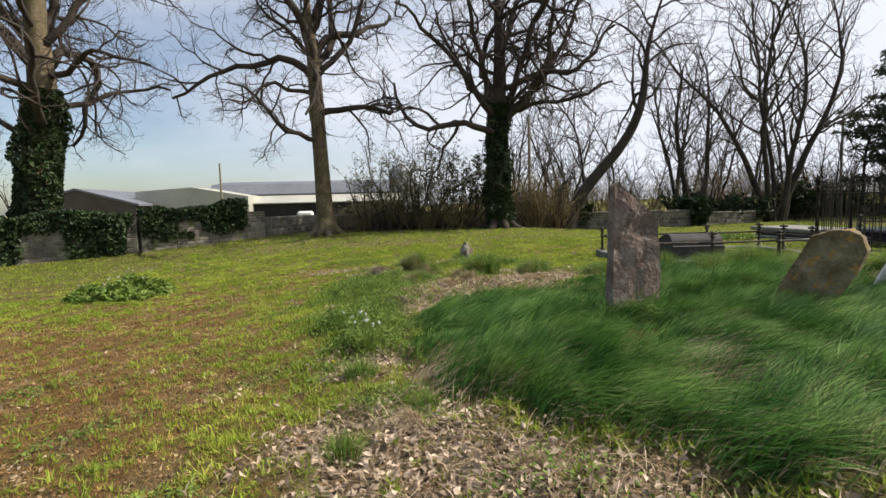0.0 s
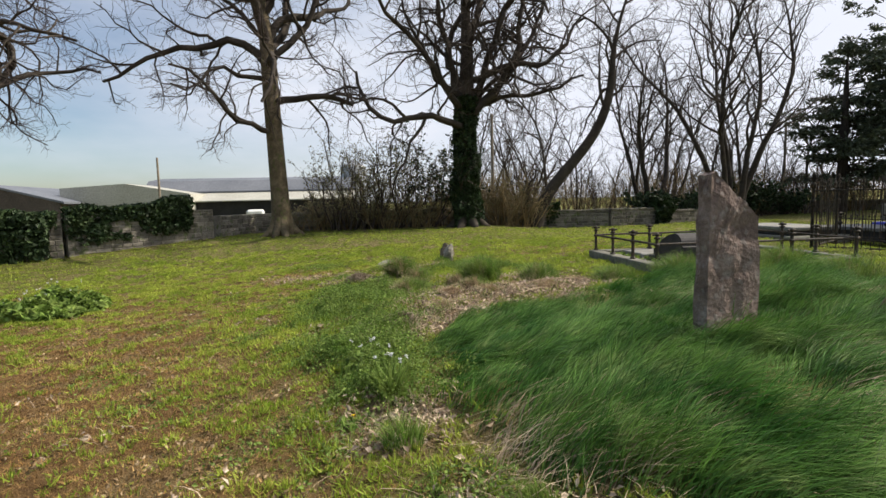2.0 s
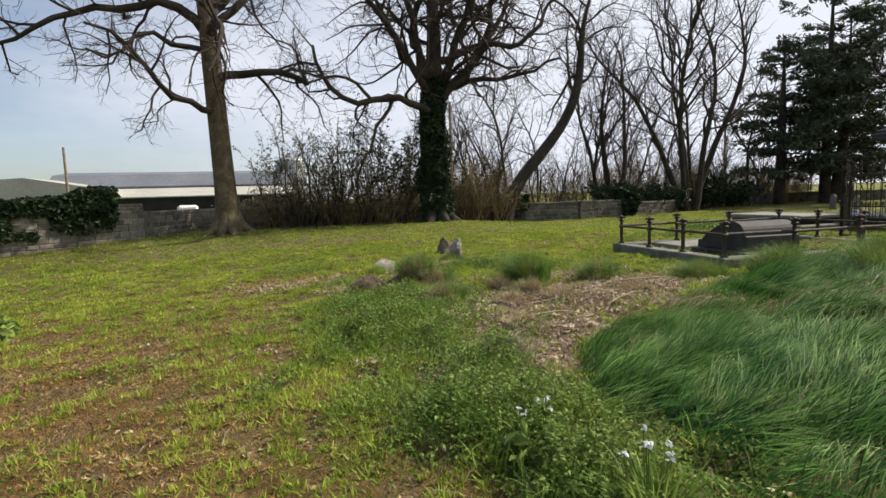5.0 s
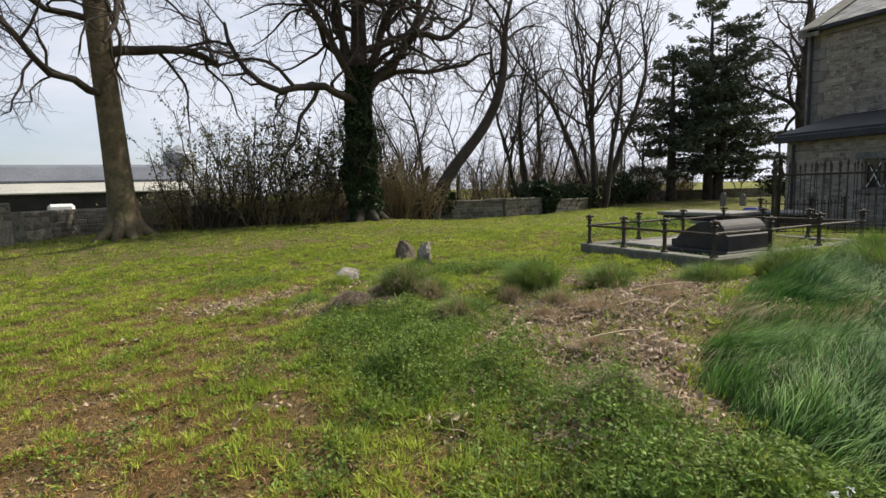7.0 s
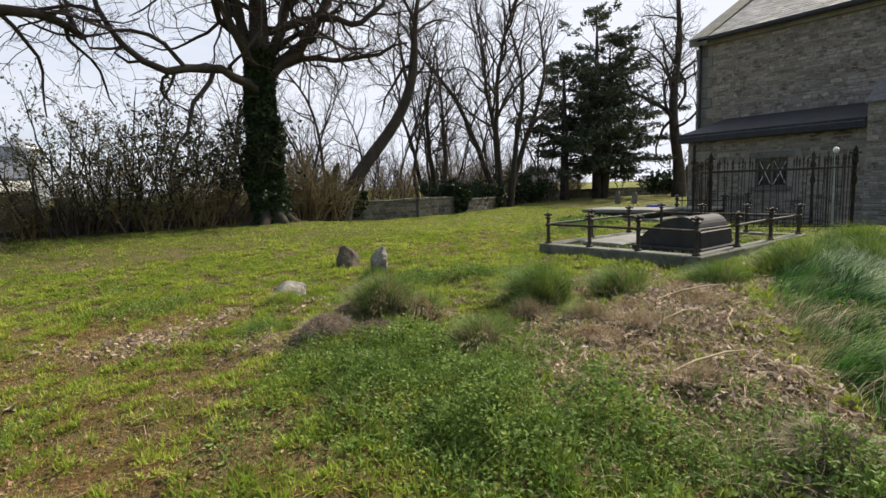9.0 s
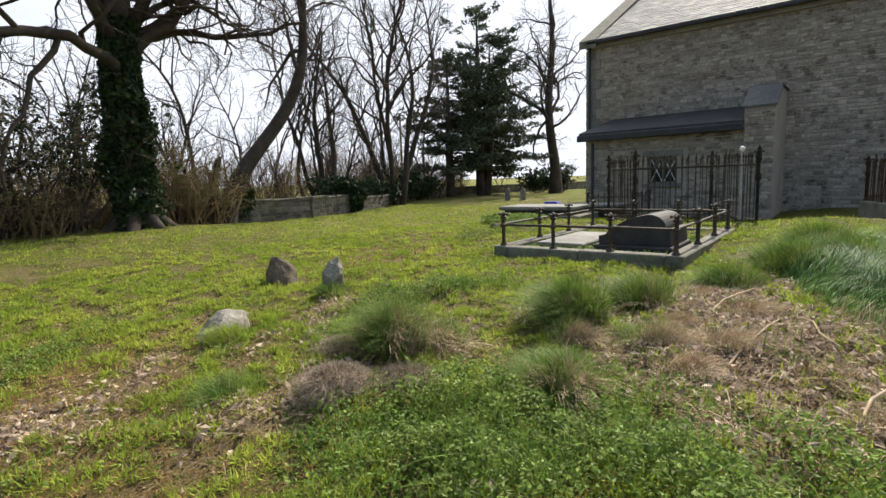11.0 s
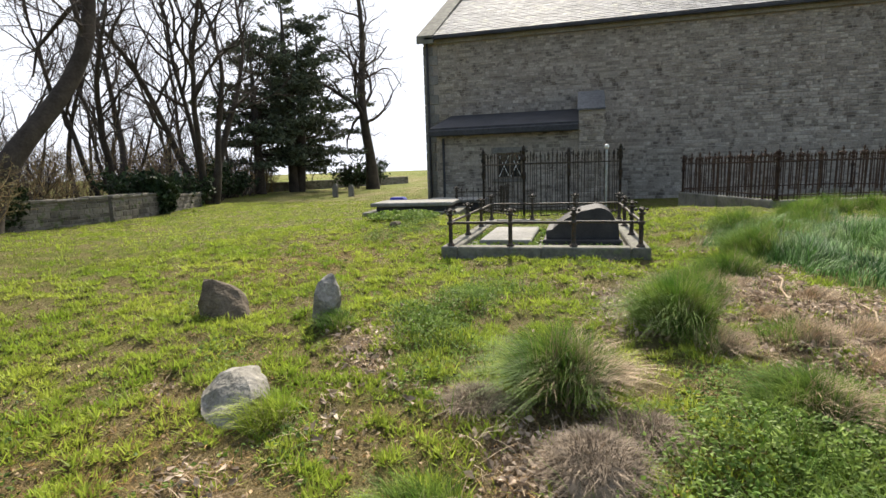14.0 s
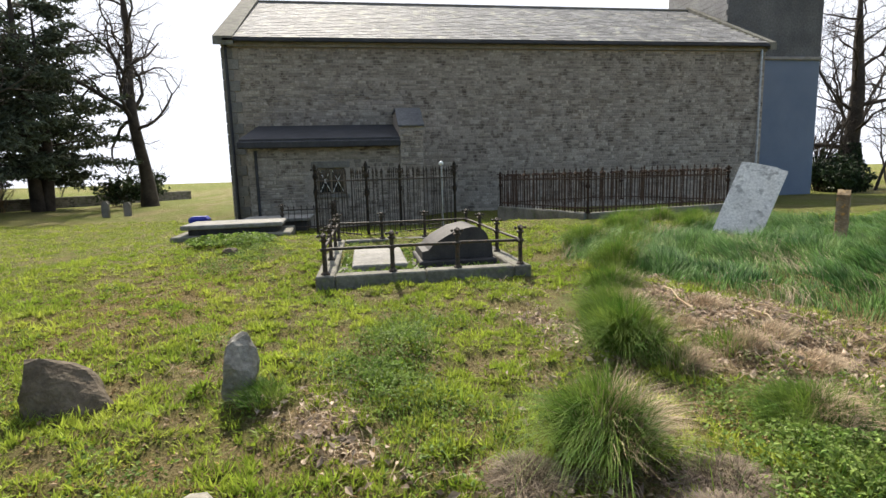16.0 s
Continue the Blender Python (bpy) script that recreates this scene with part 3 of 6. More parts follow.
def church():
    rng = random.Random(5)
    ch = thing("church", Matrix.Identity(4), "long rubble stone church with a slate roof", "church")
    part("wall_core", box(WX, WX + 0.7, CY0, CY1, -0.6, EAVE), MORTAR, ch, "lime mortar core of the long wall")
    for y, s in ((CY0, 1), (CY1, -1)):
        bm = bmesh.new()
        add_prism(bm, [(WX + 0.7, -0.6), (2 * RIDGE_X - WX, -0.6), (2 * RIDGE_X - WX, EAVE), (RIDGE_X, RIDGE - 0.1), (WX + 0.7, EAVE)], 0.6 * s, Matrix.Translation((0, y, 0)))
        part("gable_wall", bm, MORTAR, ch, "stone gable wall")
    part("back_wall", box(2 * RIDGE_X - WX - 0.6, 2 * RIDGE_X - WX, CY0 + 0.6, CY1 - 0.6, -0.6, EAVE), MORTAR, ch)
    # roof: boards under slates, raised verges, gutter
    bm = bmesh.new()
    out = 0.32
    sl = (RIDGE - EAVE) / (RIDGE_X - WX)
    add_prism(bm, [(WX - out, EAVE - out * sl + 0.1), (RIDGE_X, RIDGE + 0.1), (2 * RIDGE_X - WX + out, EAVE - out * sl + 0.1), (2 * RIDGE_X - WX + out, EAVE - out * sl), (RIDGE_X, RIDGE), (WX - out, EAVE - out * sl)], CY1 - CY0, Matrix.Translation((0, CY0, 0)))
    part("roof", bm, LEAD, ch, "boarded roof slope under the slates")
    for y in (CY0 - 0.2, CY1 - 0.55):
        bm = bmesh.new()
        add_prism(bm, [(WX - out - 0.1, EAVE - out * sl + 0.13), (RIDGE_X, RIDGE + 0.3), (2 * RIDGE_X - WX + out, EAVE - out * sl + 0.13), (2 * RIDGE_X - WX + out, EAVE - out * sl - 0.25), (RIDGE_X, RIDGE - 0.1), (WX - out - 0.1, EAVE - out * sl - 0.2)], 0.32 if y < 0 else 0.75, Matrix.Translation((0, y, 0)))
        part("verge_coping", bm, KERB, ch, "stone coping along the gable")
    part("gutter", box(WX - out - 0.1, WX - out + 0.02, CY0 + 0.12, CY1 - 0.12, EAVE - 0.22, EAVE - 0.1, 0.02), LEAD, ch, "dark iron eaves gutter")
    part("eaves_course", box(WX - 0.14, WX, CY0, CY1, EAVE - 0.36, EAVE - 0.1, 0.02), DRESSED, ch, "projecting eaves course")
    part("ridge_tile", box(RIDGE_X - 0.12, RIDGE_X + 0.12, CY0, CY1, RIDGE + 0.09, RIDGE + 0.2, 0.04), DRESSED, ch)
    for k, z in enumerate(np.arange(-0.3, EAVE - 0.4, 0.42)):
        w = 0.62 if k % 2 else 0.4
        part("quoin", box(WX - 0.06, WX, CY1 - w, CY1 + 0.03, z, z + 0.4, 0.015), DRESSED, ch)
    for y in (CY0 + 0.32, CY1 - 0.18):
        bm = bmesh.new()
        add_lathe(bm, [(0.055, 0.0), (0.055, EAVE - 0.3)], 10, Matrix.Translation((WX - 0.16, y, 0.0)))
        part("downpipe", bm, LEAD if y > 0 else GALV, ch, "round cast downpipe")
    # tower behind the far end
    tw = thing("church_tower", Matrix.Identity(4), "square dark stone church tower with blue-grey rendered base", "tower")
    tx0, tx1, ty0, ty1 = 22.1, 27.5, -12.3, -6.75
    part("tower_base", box(tx0, tx1, ty0, ty1, -0.5, 7.15), RENDER, tw, "smooth blue-grey rendered lower stage")
    part("string_course", box(tx0 - 0.1, tx1 + 0.1, ty0 - 0.1, ty1, 7.15, 7.32, 0.03), DRESSED, tw)
    part("tower_stage", box(tx0, tx1, ty0, ty1 + 0.02, 7.32, 16.0), TOWERSTONE, tw, "dark stone upper stage")
    # Side slating: sunlight on this face of the tower put into its pale colour.
    for r in range(28):
        part("slate_course", box(tx0 + 0.05 + 0.1 * (r % 2), tx1 - 0.05, ty1 + 0.022, ty1 + 0.05, 8.0 + r * 0.28, 8.0 + r * 0.28 + 0.265), SUNLIT_SLATING, tw, "hung slate course, pale for the sunlit side")
    # slates: rows up the near slope
    n_rows = 25
    length = math.hypot(RIDGE_X - WX + out, RIDGE - (EAVE - out * sl))
    ang = math.atan(sl)
    for r in range(n_rows):
        y = CY0 + 0.12 + (0.19 if r % 2 else 0.0)
        while y < CY1 - 0.13:
            w = min(0.38, CY1 - 0.12 - y)
            if w > 0.08:
                STONES.append(("slate", y + w / 2, (r * length / n_rows), w - 0.012, length / n_rows * 1.18, rng.uniform(0, 0.008), ang))
            y += 0.38
    return ch


CHURCH = church()

# lean-to vestry against the wall
LX, LY0, LY1 = 15.75, 11.0, 16.3


def vestry():
    ve = thing("vestry", Matrix.Identity(4), "low stone lean-to vestry with dark roof against the church", "lean-to")
    bm = bmesh.new()
    y0, y1 = 13.02, 13.98            # window
    z0, z1 = 1.02, 1.96
    for a, b, c, d in ((LY0, y0, -0.6, 2.9), (y1, LY1, -0.6, 2.9), (y0, y1, -0.6, z0), (y0, y1, z1, 2.9)):
        add_box(bm, LX, LX + 0.5, a, b, c, d)
    part("front_wall", bm, MORTAR, ve, "rubble front wall core")
    bm = bmesh.new()
    add_prism(bm, [(LX + 0.5, -0.6), (WX, -0.6), (WX, 3.6), (LX + 0.5, 2.9)], 0.5, Matrix.Translation((0, LY1 - 0.5, 0)))
    part("side_wall", bm, MORTAR, ve)
    bm = bmesh.new()
    add_prism(bm, [(LX - 0.12, -0.6), (WX, -0.6), (WX, 4.15), (16.9, 4.1), (LX - 0.12, 3.35)], 0.85, Matrix.Translation((0, 10.15, 0)))
    part("parapet_wall", bm, MORTAR, ve, "raised stone end wall")
    tagged(part("parapet_stone_face", joined_stones("parapet_stone_face", coursed(10.17, 10.98, -0.3, 3.3, random.Random(14)), LX - 0.12, RUBBLE), None, ve), kind="stuff")
    bm = bmesh.new()
    add_prism(bm, [(LX - 0.2, 3.35), (16.9, 4.12), (WX, 4.17), (WX, 4.22), (16.85, 4.17), (LX - 0.2, 3.41)], 0.95, Matrix.Translation((0, 10.1, 0)))
    part("parapet_coping", bm, TOWERSTONE, ve, "thin sloping coping on the end wall")
    bm = bmesh.new()
    add_prism(bm, [(LX - 0.28, 2.98), (WX, 3.78), (WX, 3.66), (LX - 0.28, 2.86)], LY1 + 0.2 - LY0, Matrix.Translation((0, LY0, 0)))
    part("roof", bm, LEAD, ve, "dark sheeted lean-to roof")
    part("fascia_gutter", box(LX - 0.38, LX - 0.26, LY0, LY1 + 0.25, 2.66, 2.9, 0.03), LEAD, ve, "black gutter and fascia board")
    part("eaves_board", box(LX - 0.26, LX, LY0, LY1 + 0.2, 2.72, 2.78), LEAD, ve)
    bm = bmesh.new()
    add_lathe(bm, [(0.05, 0), (0.05, 2.7)], 10, Matrix.Translation((LX - 0.1, LY1 - 0.28, -0.1)))
    part("downpipe", bm, LEAD, ve, "black downpipe")
    wi = part("window", box(LX + 0.2, LX + 0.23, y0, y1, z0, z1), GLASS, ve, "dark leaded window")
    bm = bmesh.new()
    for k in range(3):
        yy = y0 + 0.03 + k * (y1 - y0 - 0.06) / 2
        add_box(bm, LX + 0.12, LX + 0.2, yy - 0.03, yy + 0.03, z0, z1)
    for z in (z0 + 0.03, z1 - 0.03):
        add_box(bm, LX + 0.12, LX + 0.2, y0, y1, z - 0.03, z + 0.03)
    part("window_frame", bm, TIMBER, wi)
    bm = bmesh.new()
    for k in range(2):
        a, b = y0 + 0.06 + k * 0.45, y0 + 0.45 + k * 0.45
        for p, q in (((a, z0 + 0.06), (b, z1 - 0.06)), ((b, z0 + 0.06), (a, z1 - 0.06))):
            d = Vector((0, q[0] - p[0], q[1] - p[1]))
            m = Matrix.Translation((LX + 0.15, p[0], p[1])) @ d.to_track_quat('Z', 'Y').to_matrix().to_4x4()
            add_lathe(bm, [(0.016, 0), (0.016, d.length)], 6, m)
    part("glazing_bar", bm, WHITEPAINT, wi, "crossed pale glazing bars")
    part("window_sill", box(LX - 0.08, LX + 0.2, y0 - 0.15, y1 + 0.15, z0 - 0.14, z0, 0.015), DRESSED, wi)
    part("lintel", box(LX - 0.02, LX + 0.3, y0 - 0.2, y1 + 0.2, z1, z1 + 0.22, 0.015), DRESSED, wi)
    return ve


VESTRY = vestry()

# ---- iron railings and graves ----


def add_post(bm, x, y, z, h, r=0.032):
    """A cast post with collars and a flower-shaped top."""
    add_lathe(bm, [(r * 1.9, 0), (r * 1.9, 0.03), (r * 1.1, 0.06), (r, 0.1), (r, h * 0.55), (r * 1.7, h * 0.58), (r * 1.7, h * 0.63), (r, h * 0.66), (r * 0.9, h * 0.78), (r * 1.8, h * 0.81), (r * 1.8, h * 0.84), (r * 0.8, h * 0.87), (r * 1.5, h * 0.92), (r * 1.2, h * 0.96), (r * 0.2, h)], 8, Matrix.Translation((x, y, z)))
    for a in (0, math.pi / 2):
        c, s = math.cos(a) * r * 2.3, math.sin(a) * r * 2.3
        for k in (1, -1):
            bmesh.ops.create_icosphere(bm, subdivisions=1, radius=r * 0.8, matrix=Matrix.Translation((x + k * c, y + k * s, z + h * 0.92)))


def add_bar(bm, p, q, r, n=6):
    d = Vector(q) - Vector(p)
    add_lathe(bm, [(r, 0), (r, d.length)], n, Matrix.Translation(p) @ d.to_track_quat('Z', 'Y').to_matrix().to_4x4())


def railed_grave():
    ax0, ax1, ay0, ay1 = 3.9, 8.15, 10.02, 13.08
    top = 0.24
    gr = thing("grave_kerb", Matrix.Identity(4), "rectangular weathered stone kerb round a grave plot", "grave kerb")
    zb = -0.05
    xs = np.linspace(ax0, ax1, 4)
    for a, b in zip(xs, xs[1:]):
        for y in (ay0, ay1 - 0.26):
            part("kerb_stone", box(a + 0.004, b - 0.004, y, y + 0.26, zb, top + random.uniform(-0.008, 0.008), 0.018), KERB, gr)
    ys = np.linspace(ay0 + 0.26, ay1 - 0.26, 3)
    for a, b in zip(ys, ys[1:]):
        for x in (ax0, ax1 - 0.26):
            part("kerb_stone", box(x, x + 0.26, a + 0.004, b - 0.004, zb, top + random.uniform(-0.008, 0.008), 0.018), KERB, gr)
    ra = thing("grave_railing", Matrix.Identity(4), "low black cast iron railing with flower-topped posts on a kerb", "railing")
    px = np.linspace(ax0 + 0.13, ax1 - 0.13, 4)
    py = np.linspace(ay0 + 0.13, ay1 - 0.13, 4)
    spots = [(x, y) for x in px for y in (py[0], py[-1])] + [(x, y) for x in (px[0], px[-1]) for y in py[1:-1]]
    for x, y in spots:
        bm = bmesh.new()
        add_post(bm, x, y, top - 0.01, 0.6)
        part("post", bm, IRON, ra, smooth=False)
    z = top + 0.36
    for y in (py[0], py[-1]):
        for a, b in zip(px, px[1:]):
            bm = bmesh.new()
            add_bar(bm, (a, y, z + random.uniform(-0.012, 0.012)), (b, y, z + random.uniform(-0.012, 0.012)), 0.022, 8)
            part("rail", bm, IRON, ra)
    for x in (px[0], px[-1]):
        for a, b in zip(py, py[1:]):
            bm = bmesh.new()
            add_bar(bm, (x, a, z), (x, b, z + random.uniform(-0.012, 0.012)), 0.022, 8)
            part("rail", bm, IRON, ra)
    # coped tomb: stepped base and a scrolled, round-backed top, end towards the kerb
    to = thing("coped_tomb", Matrix.Translation((4.6, 11.55, 0.12)), "dark stone coped tomb with rounded scrolled top", "tomb")
    part("tomb_base", box(0, 1.25, -1.2, 0.02, 0, 0.14, 0.02), GRANITE, to)
    bm = bmesh.new()
    prof = [(-0.03, 0.16), (-0.03, 0.30)]
    prof += [(-0.03 - 0.10 * t, 0.30 + 0.02 * t) for t in (0.5, 1)]
    prof += [(-0.15 - 0.48 * t, 0.33 + 0.33 * t ** 0.7) for t in np.linspace(0.1, 0.9, 6)]
    prof += [(-0.84 + 0.25 * math.cos(a), 0.44 + 0.25 * math.sin(a)) for a in np.linspace(radians(70), radians(180), 9)]
    prof += [(-1.14, 0.42), (-1.16, 0.16)]
    add_prism(bm, [(y, z * 0.92) for y, z in prof], 1.05, Matrix(((0, 1, 0, 0.1), (1, 0, 0, 0), (0, 0, 1, 0), (0, 0, 0, 1))))
    part("tomb_top", bm, GRANITE, to, "round-backed scrolled top")
    sl = thing("ledger_slab", Matrix.Translation((4.55, 11.75, 0.14)), "flat grey ledger stone inside the grave kerb", "grave slab")
    part("slab", box(0, 1.9, 0, 0.85, 0, 0.12, 0.02), SLAB, sl)
    gv = np.random.default_rng(3)
    k = 900
    p = np.stack([gv.uniform(ax0 + 0.3, ax1 - 0.3, k), gv.uniform(ay0 + 0.3, ay1 - 0.3, k), np.full(k, 0.16)], 1)
    part("gravel_bed", box(ax0 + 0.26, ax1 - 0.26, ay0 + 0.26, ay1 - 0.26, 0.0, 0.14), KERB, gr, "earth and gravel fill")
    tagged(part("grave_weeds", leaves("grave_weeds", p + [0, 0, 0.03], 0.07, HERB, gv, 0.3), None), "small green weeds growing inside the grave kerb", "weeds", kind="stuff")


railed_grave()


def spear_fence(name, a, b, z, h, material, label, step=0.14, group="", double=True):
    """A straight run of upright bars with spear heads between two rails."""
    a, b = Vector((*a, 0)), Vector((*b, 0))
    d = b - a
    n = max(2, int(d.length / step))
    fe = thing(name, Matrix.Identity(4), label, "iron fence", group)
    for zz in ((z + 0.12, z + h * 0.82) if double else (z + h * 0.8,)):
        bm = bmesh.new()
        add_bar(bm, (a.x, a.y, zz), (b.x, b.y, zz), 0.018, 6)
        part("rail", bm, material, fe)
    bm = bmesh.new()
    hh = h * 1.0
    w = 0.0125 if material is RUST else 0.0095
    add_lathe(bm, [(w, 0), (w, hh * 0.86), (0.022, hh * 0.88), (0.01, hh * 0.9), (0.026, hh * 0.935), (0.003, hh)], 6)
    shared = bpy.data.meshes.new("bar")
    bm.to_mesh(shared)
    bm.free()
    shared.materials.append(material)
    for i in range(n + 1):
        p = a + d * (i / n)
        part("bar", shared, material, fe, at=pose(p.x, p.y, z + random.uniform(-0.02, 0.02), random.uniform(-1.5, 1.5), random.uniform(-1.5, 1.5), random.uniform(0, 90)))
    if material is RUST:
        k = max(2, int(d.length / 0.46))
        bm = bmesh.new()
        add_lathe(bm, [(0.018, 0), (0.018, h * 0.84), (0.034, h * 0.86), (0.018, h * 0.9), (0.05, h * 0.95), (0.03, h * 1.0), (0.012, h * 1.03), (0.03, h * 1.06), (0.004, h * 1.12)], 7)
        for q in (-1, 1):
            bmesh.ops.create_icosphere(bm, subdivisions=1, radius=0.035, matrix=Matrix.Translation((q * 0.06, 0, h * 0.97)))
        baluster = bpy.data.meshes.new("baluster")
        bm.to_mesh(baluster)
        bm.free()
        baluster.materials.append(material)
        turn = math.degrees(math.atan2(d.y, d.x))
        for i in range(1, k):
            p = a + d * (i / k)
            part("baluster", baluster, material, fe, "taller baluster with a cast leaf head" if i == 1 else "", at=pose(p.x, p.y, z, 0, 0, turn))
    for p in (a, b):
        bm = bmesh.new()
        add_post(bm, p.x, p.y, z, h * 1.08, 0.035)
        part("post", bm, material, fe)
    return fe


FA, FB = Vector((9.0, 12.3)), Vector((10.5, 9.95))
FN = Vector((0.82, 0.58)) * 2.3
for a, b in ((FA, FB), (FA, FA + FN), (FB, FB + FN), (FA + FN, FB + FN)):
    spear_fence("tall_fence", a, b, 0.1, 1.72, IRON, "tall dark iron spear-topped fence round a grave", 0.15, "tall grave enclosure")
la = thing("corner_post_lamp", Matrix.Translation((10.5, 10.3, 0.05)), "slim grey post with a white ball top", "post")
bm = bmesh.new()
add_lathe(bm, [(0.03, 0), (0.03, 1.78)], 8)
part("pole", bm, GALV, la)
bm = bmesh.new()
bmesh.ops.create_icosphere(bm, subdivisions=2, radius=0.065, matrix=Matrix.Translation((0, 0, 1.84)))
part("ball", bm, WHITEPAINT, la, "white ball finial", smooth=True)
for a, b in (((12.0, 13.3), (12.0, 14.7)), ((12.0, 13.3), (13.6, 13.3))):
    spear_fence("low_fence", a, b, 0.1, 0.75, IRON, "low dark iron spear fence by a grave", 0.16, "low grave enclosure")

# rusted enclosure on a stone plinth
R0, RD, RS = Vector((9.2, 6.75)), Vector((0.963, 0.27)), Vector((0.27, -0.963))
rp = thing("fence_plinth", Matrix.Identity(4), "low pale stone plinth under a rusted railing", "plinth")
for d, n_, o in ((RD, 4.3, 0), (RS, 5.2, 0)):
    k = 4
    for i in range(k):
        m = Matrix.Translation((*(R0 + d * (n_ * i / k)), 0)) @ Matrix.Rotation(math.atan2(d.y, d.x), 4, 'Z')
        part("plinth_stone", box(0.002, n_ / k - 0.008, -0.14, 0.14, 0.05, 0.52, 0.02), KERB, rp, at=m)
for d, n_ in ((RD, 4.3), (RS, 5.2)):
    spear_fence("rusted_fence", R0, R0 + d * n_, 0.51, 1.05, RUST, "rusted iron spear fence on a stone plinth", 0.13, "rusted grave enclosure")
for a in ((R0 + RD * 4.3), (R0 + RS * 5.2)):
    d, n_ = (RS, 5.2) if a is not None and (a - (R0 + RD * 4.3)).length < 0.1 else (RD, 4.3)
    spear_fence("rusted_fence", a, a + d * n_, 0.51, 1.05, RUST, "rusted iron spear fence on a stone plinth", 0.13, "rusted grave enclosure")

# ledger slabs by the church
ta = thing("ledger_tomb", Matrix.Translation((11.0, 15.7, 0.05)) @ Matrix.Rotation(radians(4), 4, 'Z'), "wide flat grey ledger stone on a lower slab", "grave slab")
part("lower_slab", box(-1.0, 1.0, -1.4, 1.4, 0, 0.22, 0.03), KERB, ta)
part("side_stone", box(-0.7, 0.7, -1.05, 1.05, 0.22, 0.36, 0.02), GRANITE, ta)
part("top_slab", box(-0.8, 0.8, -1.2, 1.2, 0.36, 0.47, 0.025), SLAB, ta, "pale flat top slab")
tb = thing("ledger_tomb", Matrix.Translation((13.2, 15.0, 0.05)), "flat grey ledger stone near the vestry", "grave slab")
part("lower_slab", box(-0.6, 0.6, -0.9, 0.9, 0, 0.3, 0.03), GRANITE, tb)
part("top_slab", box(-0.7, 0.7, -1.0, 1.0, 0.3, 0.4, 0.02), SLAB, tb)
bl = thing("blue_cover", Matrix.Translation((17.5, 18.6, 0.0)), "folded blue plastic sheet lying by the wall", "sheet")
part("sheet", box(-0.3, 0.3, -0.35, 0.35, 0, 0.3, 0.1), BLUE, bl)

# headstones
def slab_stone(name, outline, depth, m, material, label, seed, rough=0.03):
    bm = bmesh.new()
    add_prism(bm, outline, depth)
    bmesh.ops.triangulate(bm, faces=[f for f in bm.faces if len(f.verts) > 4])
    bmesh.ops.subdivide_edges(bm, edges=bm.edges[:], cuts=5, use_grid_fill=True)
    bm.normal_update()
    for v in bm.verts:
        p = v.co * 5 + Vector((seed, seed, 0))
        v.co += v.normal * (noise.noise(p) * rough + noise.noise(p * 4) * rough * 0.5)
        v.co.x += noise.noise(v.co * 9 + Vector((0, 0, seed))) * rough * 0.5
    st = tagged(new(name, bpy.data.meshes.new(name)), label, "gravestone")
    bm.to_mesh(st.data)
    bm.free()
    st.data.materials.append(material)
    st.matrix_basis = m
    return st


slab_stone("standing_slab", [(-0.25, -0.3), (0.27, -0.3), (0.27, 0.45), (0.235, 1.0), (0.12, 1.1), (0.03, 1.16), (-0.09, 1.27), (-0.18, 1.38), (-0.23, 1.35), (-0.25, 0.6)], 0.14, pose(1.93, 5.1, 0.3, 0, 0, 10), REDSTONE, "tall rough red-brown standing slab in long grass", 3, 0.027)
slab_stone("leaning_headstone", [(-0.34, -0.4), (0.32, -0.4), (0.34, 0.42), (0.29, 0.6), (0.15, 0.69), (0.0, 0.7), (-0.15, 0.64), (-0.34, 0.52)], 0.18, pose(3.62, 5.1, 0.46, 0, 27, -48) @ Matrix.Diagonal((0.72, 0.9, 1.12, 1)), LICHEN, "leaning lichen-covered headstone in long grass", 8, 0.02)
slab_stone("white_headstone", [(-0.37, -0.4), (0.37, -0.4), (0.37, 1.2), (0.16, 1.23), (-0.16, 1.23), (-0.37, 1.2)], 0.1, pose(5.0, 5.85, 0.5, -24, 15, -138), WHITESTONE, "leaning white headstone blotched with grey lichen", 11, 0.008)
for x, y, h in ((24.2, 24.9, 0.8), (24.9, 24.2, 0.7)):
    slab_stone("small_headstone", [(-0.2, -0.2), (0.2, -0.2), (0.2, h * 0.8), (0.1, h), (-0.1, h), (-0.2, h * 0.8)], 0.1, pose(x, y, zland(x, y), 4, 3, 70), DRESSED, "small grey headstone on the far lawn", 4, 0.01)

# ---- rocks on the lawn ----
for nm, m, size, mat_, label, seed in (
        ("boulder", pose(-0.98, 13.15, zland(-0.98, 13.15) + 0.03, 0, 0, 20), (0.33, 0.26, 0.18), FIELDROCK, "rounded pale grey boulder half sunk in grass", 4),
        ("wedge_rock", pose(0.6, 14.42, zland(0.6, 14.42) + 0.03, 0, 0, 10), (0.24, 0.35, 0.33), BROWNROCK, "angular brown rock lying on the lawn", 9),
        ("upright_stone", pose(0.52, 13.3, zland(0.52, 13.3) + 0.12, 0, 6, 10), (0.14, 0.15, 0.33), FIELDROCK, "small pointed grey stone set upright in the lawn", 21),
        ("rock", pose(6.9, 14.9, zland(6.9, 14.9) + 0.03, 0, 0, 10), (0.2, 0.15, 0.16), BROWNROCK, "small brown rock on the lawn", 31)):
    me = rock_mesh(nm, size, mat_, seed)
    if nm == "wedge_rock":       # high at one end, falling away to the other
        for v in me.vertices:
            v.co.z *= 0.85 + 0.75 * v.co.y / size[1] if v.co.z > 0 else 1.0
    tagged(part(nm, me, mat_, at=m), label, "rock")

